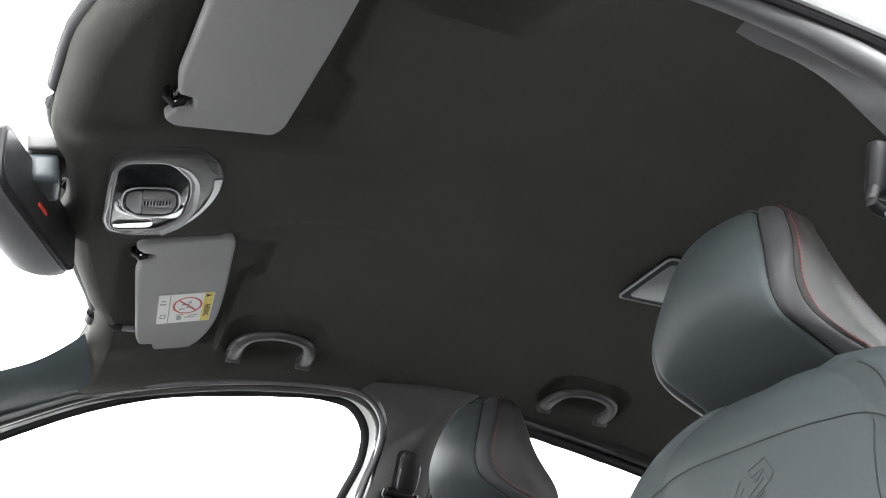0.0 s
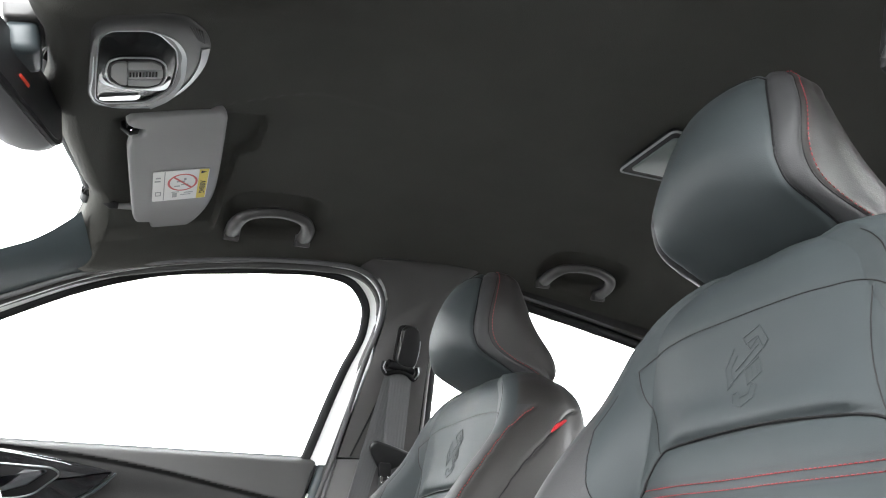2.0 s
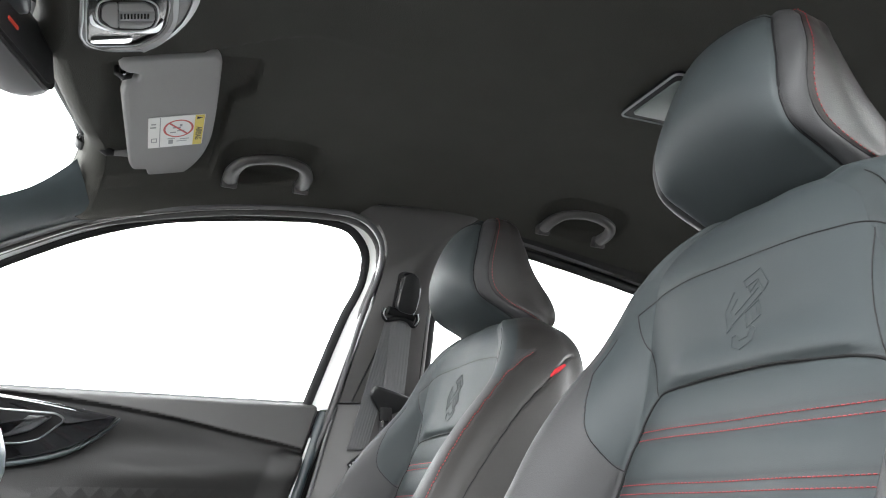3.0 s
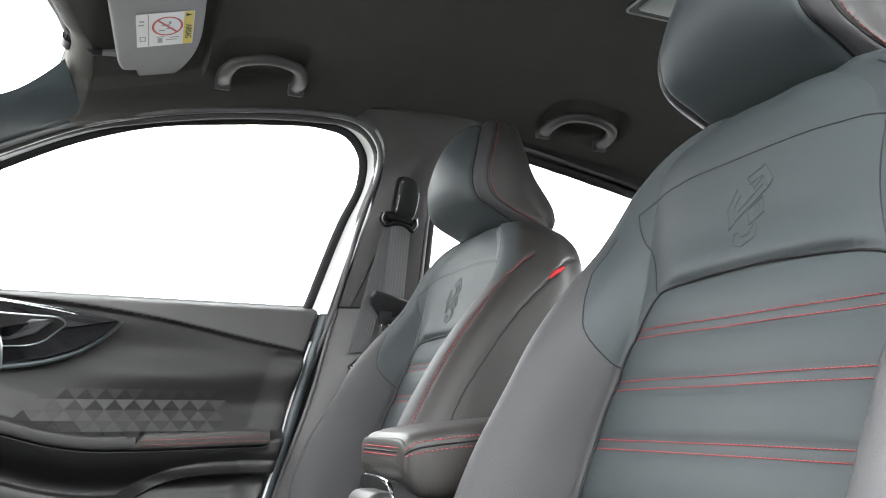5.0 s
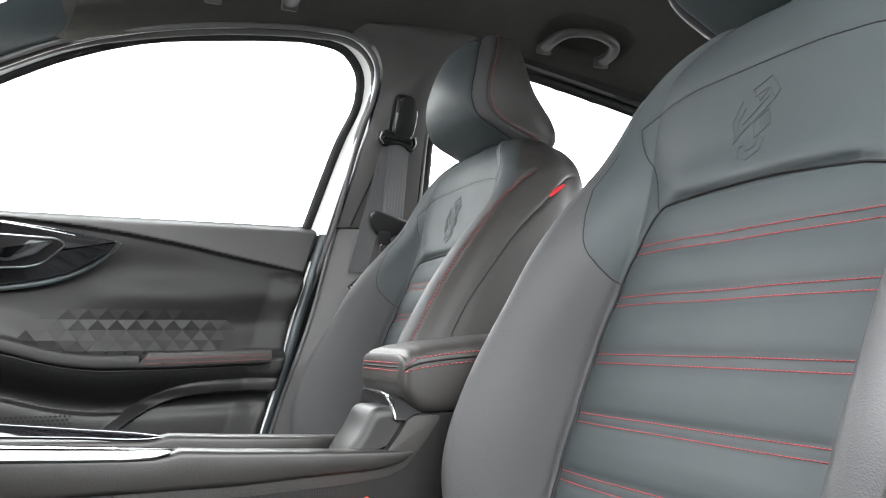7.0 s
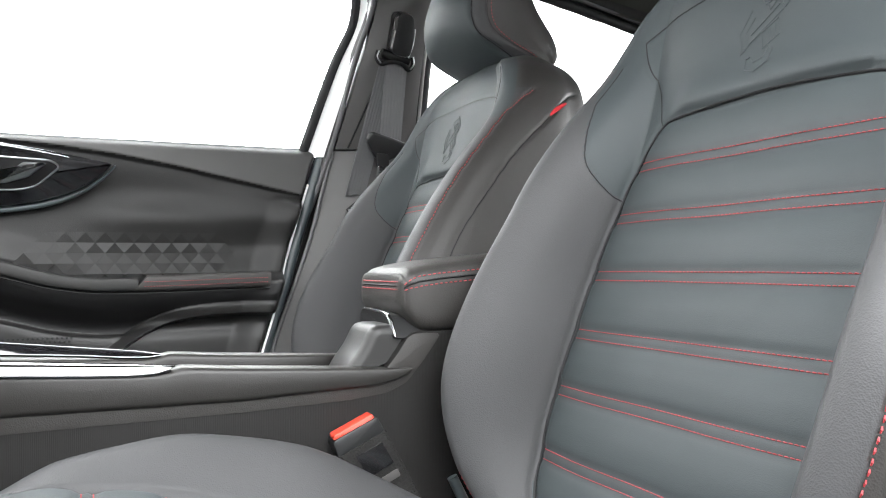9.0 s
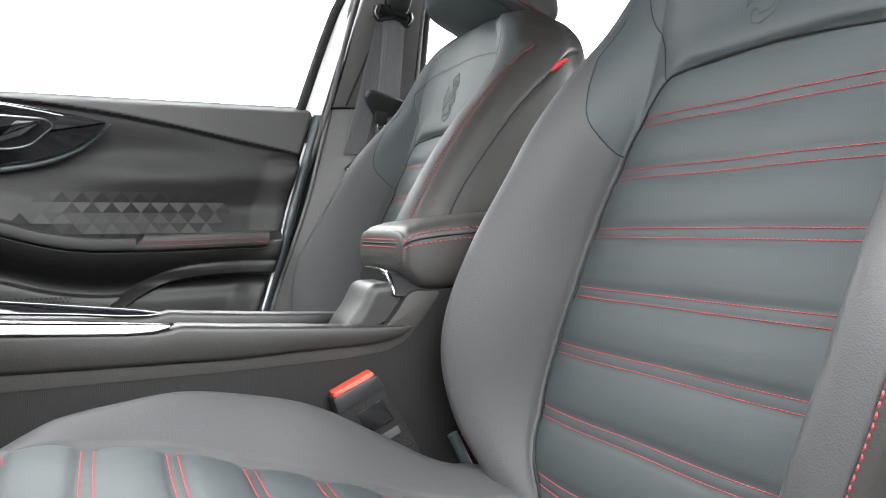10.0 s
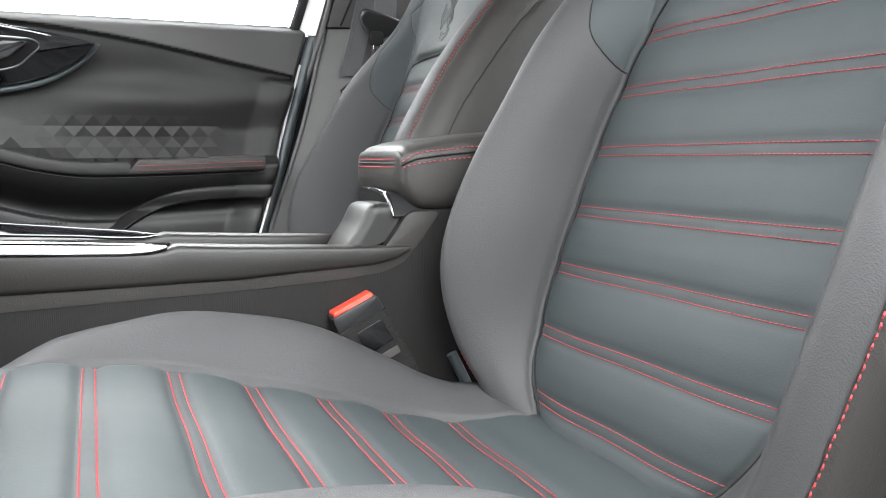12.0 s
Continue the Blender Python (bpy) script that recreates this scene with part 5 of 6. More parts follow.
# ---- roof furniture ----
def visor(side, label):
    """A sun visor folded up under the roof; side 1: beyond the middle, -1: over the doorway."""
    off = 0.0 if side > 0 else 0.03
    t = thing("sun_visor", (0.06, YC + side * (0.32 + off), 1.62), label, "sun visor", "sun visors")
    ux, uz = Vector((0.14, 0, 0.038)).normalized(), None
    uy = Vector((0, 0.35, -0.018)).normalized()
    uz = ux.cross(uy).normalized()
    m = Matrix(((ux.x, uy.x, uz.x, 0.0), (ux.y, uy.y, uz.y, 1.05), (ux.z, uy.z, uz.z, 1.604), (0, 0, 0, 1)))
    flip = Matrix.Translation((0, 2 * YC, 0)) @ Matrix.Diagonal((1, -1, 1, 1)) if side < 0 else Matrix()
    m = flip @ Matrix.Translation((0, off, 0)) @ m

    def put(v):
        return tuple(m @ Vector(v))
    k = 1.037
    out = [(-0.012 * k, -0.012), (0.0, -0.029), (0.125 * k, -0.041), (0.136 * k, -0.024), (0.142 * k, 0.04), (0.151 * k, 0.145), (0.157 * k, 0.249), (0.151 * k, 0.318), (0.136 * k, 0.37), (0.110 * k, 0.410),
           (0.080 * k, 0.428), (0.062 * k, 0.420), (0.053 * k, 0.362), (0.029 * k, 0.358), (0.021 * k, 0.330), (-0.004 * k, 0.07), (0.0, 0.038), (0.018, 0.032), (0.020, 0.012), (0.0, 0.006)]
    body = part("body", prism(rounded(out, [0.008, 0.01, 0.008, 0.012, 0.02, 0.03, 0.05, 0.03, 0.03, 0.03, 0.012, 0.01, 0.006, 0.006, 0.012, 0.01, 0.004, 0.006, 0.006, 0.004], 5), 0.017, m @ Matrix.Translation((0, 0, -0.004)), 0.006, 3), VISOR, t, "grey vinyl visor body")
    part("clip_rod", tube([put((-0.002, 0.036, 0.006)), put((-0.002, 0.006, 0.006))], 0.0045, seg=10), CHROME, t, "bright clip rod")
    part("clip_hook", tube([put(v) for v in ((-0.010, 0.022, 0.02), (-0.012, 0.020, 0.006), (-0.004, 0.018, -0.004), (0.006, 0.019, -0.001), (0.010, 0.02, 0.008))], 0.0042, seg=10), DARK, t, "black retaining hook")
    part("pivot_rod", tube([put((-0.008, 0.302, 0.008)), put((0.022, 0.304, 0.006)), put((0.03, 0.306, 0.006))], [0.005, 0.007, 0.007], seg=12), BUTTON, t, "grey pivot rod")
    part("pivot_base", tube([put((-0.022, 0.30, 0.026)), put((-0.012, 0.301, 0.010)), put((-0.004, 0.302, 0.008))], [0.014, 0.010, 0.006], seg=12), DARK, t, "black pivot mount")
    if side > 0:
        # airbag warning sticker
        q = Matrix.Translation(m @ Vector((0.0955, 0.205, -0.0048))) @ m.to_3x3().to_4x4()
        q = q @ Matrix.Rotation(radians(-4), 4, "Z") @ Matrix.Diagonal((1, 1, -1, 1))
        st = part("sticker", prism(rounded([(-0.049, -0.058), (0.046, -0.058), (0.046, 0.058), (-0.049, 0.058)], 0.003), 0.0006, q), PAPER, body, "white airbag warning sticker")
        part("yellow_band", prism([(0.029, -0.057), (0.045, -0.057), (0.045, 0.057), (0.029, 0.057)], 0.0009, q), YELLOW, body, "yellow warning band")
        part("triangle", prism([(0.032, -0.052), (0.042, -0.047), (0.032, -0.042)], 0.0012, q), DARK, body)
        c = [(0.002 + 0.024 * math.cos(a), -0.012 + 0.031 * math.sin(a)) for a in np.linspace(0, 2 * math.pi, 40)]
        part("ban_ring", tube([tuple(q @ Vector((x, y, 0.0008))) for x, y in c], 0.0019, seg=6, flat=0.3, up=tuple(q.to_3x3() @ Vector((0, 0, 1)))), PINKRED, body, "red ring with a slash")
        part("ban_slash", prism([(-0.016, -0.034), (-0.013, -0.036), (0.02, 0.010), (0.017, 0.012)], 0.0011, q), PINKRED, body)
        for a in ((-0.008, -0.018, 0.006, -0.014), (0.0, -0.005, 0.012, -0.002), (-0.012, 0.0, -0.002, 0.003), (0.004, -0.028, 0.008, -0.020), (0.006, 0.028, 0.022, 0.030), (0.0, 0.036, 0.018, 0.038), (-0.014, 0.030, -0.006, 0.046),
                  (-0.016, 0.024, -0.003, 0.026), (-0.03, -0.056, -0.0285, 0.056), (-0.044, -0.036, -0.036, -0.032), (-0.046, -0.024, -0.036, -0.020), (-0.044, 0.02, -0.034, 0.022), (-0.044, 0.034, -0.034, 0.036), (-0.044, 0.02, -0.0425, 0.036), (-0.0355, 0.02, -0.034, 0.036)):
            part("print_bar", prism([(a[0], a[1]), (a[2], a[1]), (a[2], a[3]), (a[0], a[3])], 0.001, q), GREYINK, body)
        cu = bpy.data.curves.new("word", "FONT")
        cu.body, cu.size, cu.align_x, cu.align_y = "AIRBAG", 0.0145, "CENTER", "CENTER"
        cu.extrude = 0.0002
        tmp = bpy.data.objects.new("word", cu)
        me = bpy.data.meshes.new_from_object(tmp)
        bpy.data.objects.remove(tmp)
        me.transform(q @ Matrix.Translation((0.037, 0.012, 0.0011)) @ Matrix(((0, 1, 0, 0), (1, 0, 0, 0), (0, 0, 1, 0), (0, 0, 0, 1))))
        me.materials.clear()
        me.materials.append(DARK)
        w = new("word", me)
        w.parent = body
    return t


visor(1, "grey vinyl passenger sun visor with an airbag sticker")
visor(-1, "grey vinyl driver's sun visor folded under the roof")

# overhead lamp unit on the sloping front of the roof
lamp = thing("overhead_lamp", (0.0, 0.88, 1.60), "gloss black overhead lamp console with chrome frame and switches", "roof lamp")
a = math.atan(0.30)
LM = Matrix(((math.cos(a), 0, math.sin(a) * 0.6, 0.0), (0, -1, 0, 0.8725), (math.sin(a), 0, -math.cos(a) * 0.6, 1.601), (0, 0, 0, 1)))   # x rearwards, y towards the doorway, z down into the cabin


def lp(points, z0, t, r=0.0):
    return prism(points, t, LM @ Matrix.Translation((0, 0, z0)), r)


def grow(points, d, c=(0.005, 0.0)):
    """The outline pushed out by about d."""
    return [(x + (x - c[0]) / max(0.02, math.hypot(x - c[0], y - c[1])) * d, y + (y - c[1]) / max(0.02, math.hypot(x - c[0], y - c[1])) * d) for x, y in points]


def polar(poly, n=96, c=(0.005, -0.005)):
    """The outline at even angles round a point inside it."""
    w = np.array(loop(poly))
    p = np.concatenate([w[i] + (w[i + 1] - w[i]) * np.linspace(0, 1, 12)[:, None] for i in range(len(w) - 1)]) - c
    a = np.unwrap(np.arctan2(p[:, 1], p[:, 0]))
    r = np.hypot(p[:, 0], p[:, 1])
    if a[-1] < a[0]:
        a, r = a[::-1], r[::-1]
    q = np.linspace(a[0], a[0] + 2 * math.pi, n, endpoint=False)
    v = np.interp(q, a, r)
    k = int(np.argmin(np.abs((q + math.pi) % (2 * math.pi) - math.pi)))
    q, v = np.roll(q, -k), np.roll(v, -k)
    return [(c[0] + rr_ * math.cos(t), c[1] + rr_ * math.sin(t)) for t, rr_ in zip(q, v)]


def stacked(rings, cap=False):
    """A skin over outlines of equal count at given heights on the lamp."""
    n = len(rings[0][0])
    vs = [LM @ Vector((x, y, h)) for pts_, h in rings for x, y in pts_]
    fs = [(i * n + j, i * n + (j + 1) % n, (i + 1) * n + (j + 1) % n, (i + 1) * n + j) for i in range(len(rings) - 1) for j in range(n)]
    bm = bmesh.new()
    bv = [bm.verts.new(v) for v in vs]
    for q in fs:
        bm.faces.new([bv[t] for t in q])
    if cap:
        bm.faces.new(bv[-n:])
    return bm


def inset(pts_, d):
    return grow(pts_, -d)


outer = [(-0.064, 0.095), (-0.045, 0.114), (0.040, 0.115), (0.055, 0.103), (0.075, 0.078), (0.086, 0.048), (0.086, 0.010), (0.075, -0.036), (0.055, -0.080), (0.023, -0.116), (-0.035, -0.111), (-0.060, -0.092), (-0.067, -0.070), (-0.066, 0.06)]
inner = [(-0.054, 0.066), (-0.042, 0.082), (0.004, 0.083), (0.018, 0.073), (0.040, 0.040), (0.045, 0.002), (0.044, -0.045), (0.036, -0.066), (0.010, -0.094), (-0.044, -0.093), (-0.055, -0.082), (-0.0555, -0.018)]
ring_o, ring_i = polar(rounded(outer, 0.010, 4)), polar(rounded(inner, 0.008, 4))
part("housing", stacked([(ring_o, -0.025), (ring_o, 0.002), (inset(ring_o, 0.0025), 0.006), (inset(ring_o, 0.006), 0.0075), (grow(ring_i, 0.010), 0.0105), (grow(ring_i, 0.003), 0.0095), (ring_i, 0.004), (inset(ring_i, 0.003), -0.004)]), PILLARDARK, lamp, "dark grey moulded lamp housing with a sloping border")
part("glossy_face", stacked([(inset(ring_i, 0.0006), -0.004), (inset(ring_i, 0.0008), 0.005), (inset(ring_i, 0.002), 0.0062)], True), LAMPGLOSS, lamp, "gloss black face")
part("chrome_frame", tube([tuple(LM @ Vector((x, y, 0.0082))) for x, y in loop(grow(ring_i, 0.0014))], 0.0009, seg=6), SATIN, lamp, "thin satin frame")
# broad satin blade along the rear
b_in = [(0.002, 0.083), (0.019, 0.074), (0.041, 0.041), (0.0465, 0.002), (0.0455, -0.046), (0.037, -0.068), (0.011, -0.097)]
b_out = [(0.006, 0.085), (0.030, 0.073), (0.050, 0.043), (0.058, -0.002), (0.056, -0.052), (0.044, -0.088), (0.020, -0.112)]
part("chrome_blade", band([tuple(LM @ Vector((x, y, 0.0085))) for x, y in b_in], [tuple(LM @ Vector((x, y, 0.0125))) for x, y in b_out], 50, 5, 0.0, 0.004, out=tuple(LM.to_3x3() @ Vector((0, 0, -1)))), BLADE, lamp, "broad satin blade")
e_in = [(0.072, 0.044), (0.074, 0.018), (0.066, -0.036), (0.047, -0.076), (0.022, -0.106)]
e_out = [(0.0835, 0.044), (0.0840, 0.012), (0.0735, -0.037), (0.0535, -0.079), (0.0235, -0.1135)]
part("chrome_edge", band([tuple(LM @ Vector((x, y, 0.0112))) for x, y in e_in], [tuple(LM @ Vector((x, y, 0.0085))) for x, y in e_out], 40, 4, 0.0, 0.004, out=tuple(LM.to_3x3() @ Vector((0, 0, -1)))), BLADE, lamp, "satin rear edge")
front_line = [(-0.0605, 0.05), (-0.0610, -0.02), (-0.0612, -0.070), (-0.055, -0.089), (-0.034, -0.104), (0.018, -0.110)]
part("front_line", tube([tuple(LM @ Vector((x, y, 0.0085))) for x, y in spline(front_line, 40)], np.concatenate([np.linspace(0.0006, 0.0016, 12), np.full(28, 0.0016)]), seg=8), SATIN, lamp, "bright front edge line")
pod = polar(rounded([(-0.042, -0.006), (-0.040, 0.016), (-0.028, 0.023), (0.014, 0.021), (0.027, 0.008), (0.031, -0.022), (0.027, -0.042), (0.014, -0.050), (-0.020, -0.048), (-0.038, -0.030)], 0.008, 4), c=(-0.005, -0.013))
cp_ = (-0.005, -0.013)
part("pod", stacked([(grow(pod, 0.004, cp_), 0.004), (grow(pod, 0.003, cp_), 0.011), (grow(pod, 0.0002, cp_), 0.0125), (grow(pod, -0.002, cp_), 0.0085)], True), DARK, lamp, "dark switch pod")
part("pod_rim", tube([tuple(LM @ Vector((x, y, 0.0112))) for x, y in loop(grow(pod, 0.0032, cp_))], 0.0012, seg=8), SATIN, lamp, "satin pod rim")
l_hi = [(-0.050, -0.012), (-0.046, -0.032), (-0.028, -0.049), (0.010, -0.056), (0.030, -0.048), (0.041, -0.030)]
l_lo = [(-0.0525, -0.020), (-0.050, -0.038), (-0.033, -0.053), (0.006, -0.062), (0.036, -0.062), (0.0425, -0.032)]
part("lower_blade", band([tuple(LM @ Vector((x, y, 0.0095))) for x, y in l_hi], [tuple(LM @ Vector((x, y, 0.0070))) for x, y in l_lo], 40, 4, 0.0, 0.003, out=tuple(LM.to_3x3() @ Vector((0, 0, -1)))), SATIN, lamp, "bright blade below the pod")
part("button", lp(rounded([(-0.0385, -0.020), (-0.039, 0.008), (-0.034, 0.015), (-0.020, 0.0165), (-0.0165, -0.043), (-0.026, -0.040)], 0.005, 4), 0.008, 0.0055, 0.0012), BUTTON, lamp, "grey lamp switch")
part("button", lp(rounded([(-0.0185, -0.002), (0.0265, -0.003), (0.024, 0.006), (0.013, 0.0165), (-0.0192, 0.0165)], 0.003, 3), 0.008, 0.0055, 0.0012), BUTTON, lamp, "grey lamp switch")
part("button", lp(rounded([(-0.0158, -0.043), (-0.0168, -0.0265), (0.0285, -0.028), (0.025, -0.040), (0.013, -0.0465)], 0.003, 3), 0.008, 0.0055, 0.0012), BUTTON, lamp, "grey lamp switch")
part("slotted_cover", lp(rounded([(-0.0183, -0.0035), (0.0275, -0.0045), (0.0288, -0.0265), (-0.0170, -0.025)], 0.002, 3), 0.008, 0.0045, 0.0008), BUTTON, lamp, "grey slotted cover")
for i in range(9):
    part("slot", lp(rounded([(-0.0150 + i * 0.0042, -0.021), (-0.0126 + i * 0.0042, -0.021), (-0.0132 + i * 0.0042, -0.0085), (-0.0156 + i * 0.0042, -0.0085)], 0.0006, 2), 0.0124, 0.0005), GLOSS, lamp)
part("reading_lens", lp(rounded([(-0.052, -0.072), (-0.044, -0.066), (0.000, -0.069), (0.005, -0.080), (-0.002, -0.0905), (-0.050, -0.089)], 0.005, 4), 0.004, 0.0032, 0.001), MIRROR, lamp, "bright reading lamp lens")
for i in range(5):
    part("vent_slot", lp([(0.051 + i * 0.0040, 0.094 - i * 0.0025), (0.0526 + i * 0.0040, 0.0945 - i * 0.0025), (0.0672 + i * 0.0022, 0.064 - i * 0.002), (0.0656 + i * 0.0022, 0.0635 - i * 0.002)], 0.0062, 0.0022), DARK, lamp)

# inside mirror
mir = thing("rear_view_mirror", (-0.13, 0.885, 1.60), "black rear-view mirror on the windscreen with a red mark", "mirror")
yaw = math.atan2(0.09, 0.23)
MM = Matrix.Translation((-0.141, 0.885, 1.556)) @ Matrix.Rotation(-yaw, 4, "Z") @ Matrix.Rotation(radians(-12), 4, "Y")
shape = rounded([(-0.118, -0.034), (-0.100, -0.052), (0.100, -0.052), (0.122, -0.038), (0.122, 0.032), (0.108, 0.041), (-0.106, 0.041), (-0.118, 0.032)], 0.022, 6)
to_face = Matrix(((0, 0, 1, 0), (1, 0, 0, 0), (0, 1, 0, 0), (0, 0, 0, 1)))     # outline x along the mirror, y up, depth towards the rear
sh = [(np.array(shape) * s, d) for s, d in ((1.0, 0.0), (1.04, -0.008), (1.05, -0.022), (1.0, -0.040), (0.90, -0.055), (0.72, -0.067), (0.45, -0.074), (0.15, -0.077))]
vs, fs = [], []
n = len(shape)
for pts2, d in sh:
    vs += [MM @ (to_face @ Vector((p[0], p[1], d))) for p in pts2]
for i in range(len(sh) - 1):
    fs += [(i * n + j, i * n + (j + 1) % n, (i + 1) * n + (j + 1) % n, (i + 1) * n + j) for j in range(n)]
fs += [tuple(range(n)), tuple((len(sh) - 1) * n + j for j in range(n - 1, -1, -1))]
bm = bmesh.new()
bv = [bm.verts.new(v) for v in vs]
for q in fs:
    bm.faces.new([bv[i] for i in q])
part("housing", bm, NEARTRIM, mir, "grey grained mirror housing")
part("rim", prism(shape, 0.006, MM @ to_face @ Matrix.Translation((0, 0, 0.0005)), 0.002), DARK, mir, "dark frame")
# the even dark reflection is put into the colour of the glass
part("mirror_glass", prism([(x * 0.955, y * 0.86) for x, y in shape], 0.0012, MM @ to_face @ Matrix.Translation((0, 0, 0.0062))), LAMPHOUSE, mir, "mirror glass coloured dark for its dim reflection")
part("red_mark", prism(rounded([(-0.014, -0.018), (0.012, -0.018), (0.014, -0.011), (-0.012, -0.011)], 0.003), 0.0012, MM @ to_face @ Matrix.Translation((0, 0, 0.0072))), RED, mir, "red mark")
part("joint", tube([MM @ Vector((-0.05, 0.0, 0.0)), MM @ Vector((-0.075, 0, 0.03))], [0.014, 0.012], seg=14), DARK, mir)
part("mount", rbox((-0.144, 0.875, 1.622), (0.050, 0.070, 0.026), 0.006, 3, turn=(0, -14, 0)), PILLAR, mir, "dark grey mirror foot")
part("mount_cover", rbox((-0.140, 0.878, 1.590), (0.040, 0.060, 0.046), 0.012, 3, turn=(0, -14, 0)), GREYTRIM, mir, "grey sensor cover")
part("mount_plug", rbox((-0.146, 0.88, 1.640), (0.046, 0.06, 0.016), 0.008, 3, turn=(0, -20, 0)), PILLARDARK, mir, "dark sensor housing")


# grab handles
def grab(name, x0, x1, label, side=1):
    c = (x0 + x1) / 2
    w = (x1 - x0) / 2
    fy, fz = 1.436, 1.631 if x0 < 0.5 else 1.624
    h = thing(name, (c, fy if side > 0 else 2 * YC - fy, fz), label, "grab handle", "grab handles")
    drop = (TOP_Z(x1) - TOP_Z(x0)) * 0.5

    def put(x, v, d):
        # v: inboard along the roof; d: below it
        y = fy - v * 0.92
        return (x, y if side > 0 else 2 * YC - y, fz + v * 0.36 - d + (x - c) / w * drop)
    mid = spline([put(c - w, 0.0, 0.012), put(c - w * 1.0, 0.04, 0.022), put(c - w * 0.82, 0.074, 0.028), put(c - w * 0.4, 0.091, 0.030), put(c + w * 0.4, 0.091, 0.030), put(c + w * 0.82, 0.074, 0.028), put(c + w * 1.0, 0.04, 0.022), put(c + w, 0.0, 0.012)], 50)
    rad = np.interp(np.linspace(0, 1, 50), [0, 0.12, 0.3, 0.7, 0.88, 1], [0.0160, 0.0152, 0.0116, 0.0116, 0.0152, 0.0160])
    part("bar", tube(mid, list(rad), seg=14, flat=0.8, up=(0, 0.36 * side, 0.92)), PILLAR, h, "grey moulded grip")
    for s in (-1, 1):
        part("foot", rbox(put(c + s * w, -0.006, 0.012), (0.031, 0.022, 0.026), 0.004, turn=(21 * side, 0, 0)), PILLAR, h, "squared grey foot")
    return h


grab("grab_handle", 0.215, 0.363, "grey grab handle over the passenger door")
grab("grab_handle", 0.953, 1.110, "grey grab handle over the rear door")

# rear roof lamp
dome = thing("dome_lamp", (0.90, 0.875, 1.668), "flat rear roof lamp with a satin rim and grey-green lens", "roof lamp")
o2 = rounded([(-0.065, -0.080), (0.065, -0.076), (0.065, 0.076), (-0.065, 0.080)], 0.014, 5)
DM = Matrix.Translation((0.900, 0.878, float(TOP_Z(0.9)) - 0.001)) @ Matrix.Diagonal((1, 1, -1, 1))
part("base", prism(o2, 0.009, DM, 0.003), DARK, dome, "dark lamp base")
part("rim", tube([tuple(DM @ Vector((x, y, 0.0085))) for x, y in loop(o2)], 0.0022, seg=8), BLADE, dome, "satin rim")
part("lens", prism([(x * 0.78, y * 0.8) for x, y in o2], 0.012, DM, 0.003), DOMELENS, dome, "grey-green translucent lens")

# ---- the doorway side: roof rail seal, middle pillar, belt guide ----
na = [(x, 0.276 + 0.03 * max(0, x - 0.7), float(EDGE_Z(x)) - 0.004) for x in np.linspace(-0.1, 1.9, 40)]
nb = [(x, 0.247, float(EDGE_Z(x)) - 0.020) for x in np.linspace(-0.1, 1.9, 40)]
ob = solid("trim", band(na, nb, 80, 8, 0.008, 0.02, out=(0, -0.6, 0.8)), SEALGREY)
tagged(ob, "grey door seal along the near roof rail", "seal", kind="structure")
ob = solid("trim", tube([(x, y - 0.008, z + 0.002) for x, y, z in nb], 0.006, seg=8), RUBBER)
tagged(ob, "black outer lip of the roof rail seal", "seal", kind="structure")
ob = solid("trim", tube([(x, y - 0.019, z + 0.006) for x, y, z in nb], 0.007, seg=8), WHITEPAINT)
tagged(ob, "white painted roof edge above the doorway", "roof edge", kind="structure")
f1 = [(0.515, 0.282, 1.592), (0.565, 0.279, 1.596), (0.610, 0.276, 1.590), (0.66, 0.272, 1.57), (0.685, 0.264, 1.53), (0.665, 0.250, 1.44), (0.62, 0.220, 1.30), (0.55, 0.16, 1.05), (0.47, 0.12, 0.75), (0.41, 0.12, 0.45)]
b1 = [(0.522, 0.297, 1.596), (0.552, 0.304, 1.598), (0.610, 0.306, 1.598), (0.655, 0.309, 1.590), (0.715, 0.318, 1.568), (0.76, 0.305, 1.49), (0.755, 0.26, 1.30), (0.745, 0.19, 1.05), (0.735, 0.13, 0.75), (0.735, 0.13, 0.45)]
ob = solid("trim", band(f1, b1, 80, 10, 0.006, 0.03, out=(0, -1, 0)), NEARTRIM)
tagged(ob, "grey plastic cover of the near middle pillar", "pillar trim", kind="structure")
ob = solid("trim", tube(spline([(0.10, 0.258, 1.536), (0.25, 0.258, 1.564), (0.40, 0.258, 1.582), (0.53, 0.258, 1.585), (0.62, 0.257, 1.574), (0.69, 0.252, 1.548), (0.735, 0.240, 1.49), (0.73, 0.21, 1.34)], 80), 0.0150, seg=14), SEALGREY)
tagged(ob, "thick grey rubber seal along the doorway's upper edge", "seal", kind="structure")
nbelt = thing("seat_belt", (0.70, 0.27, 1.44), "dark belt guide on the near middle pillar", "seat belt")
gy = 0.272
part("slider", rbox((0.676, gy + 0.022, 1.462), (0.034, 0.020, 0.060), 0.010, 3, turn=(20, 0, 0)), DARK, nbelt, "black height adjuster cap")
part("guide_loop", tube(spline([(0.650, gy + 0.018, 1.43), (0.645, gy + 0.022, 1.415), (0.68, gy + 0.024, 1.408), (0.715, gy + 0.022, 1.415), (0.71, gy + 0.018, 1.43)], 24), 0.006, seg=10), DARK, nbelt, "black belt guide loop")
part("webbing", strap((0.68, gy + 0.02, 1.41), (0.70, gy - 0.08, 0.8), 0.048), WEB, nbelt, "dark grey ribbed webbing")
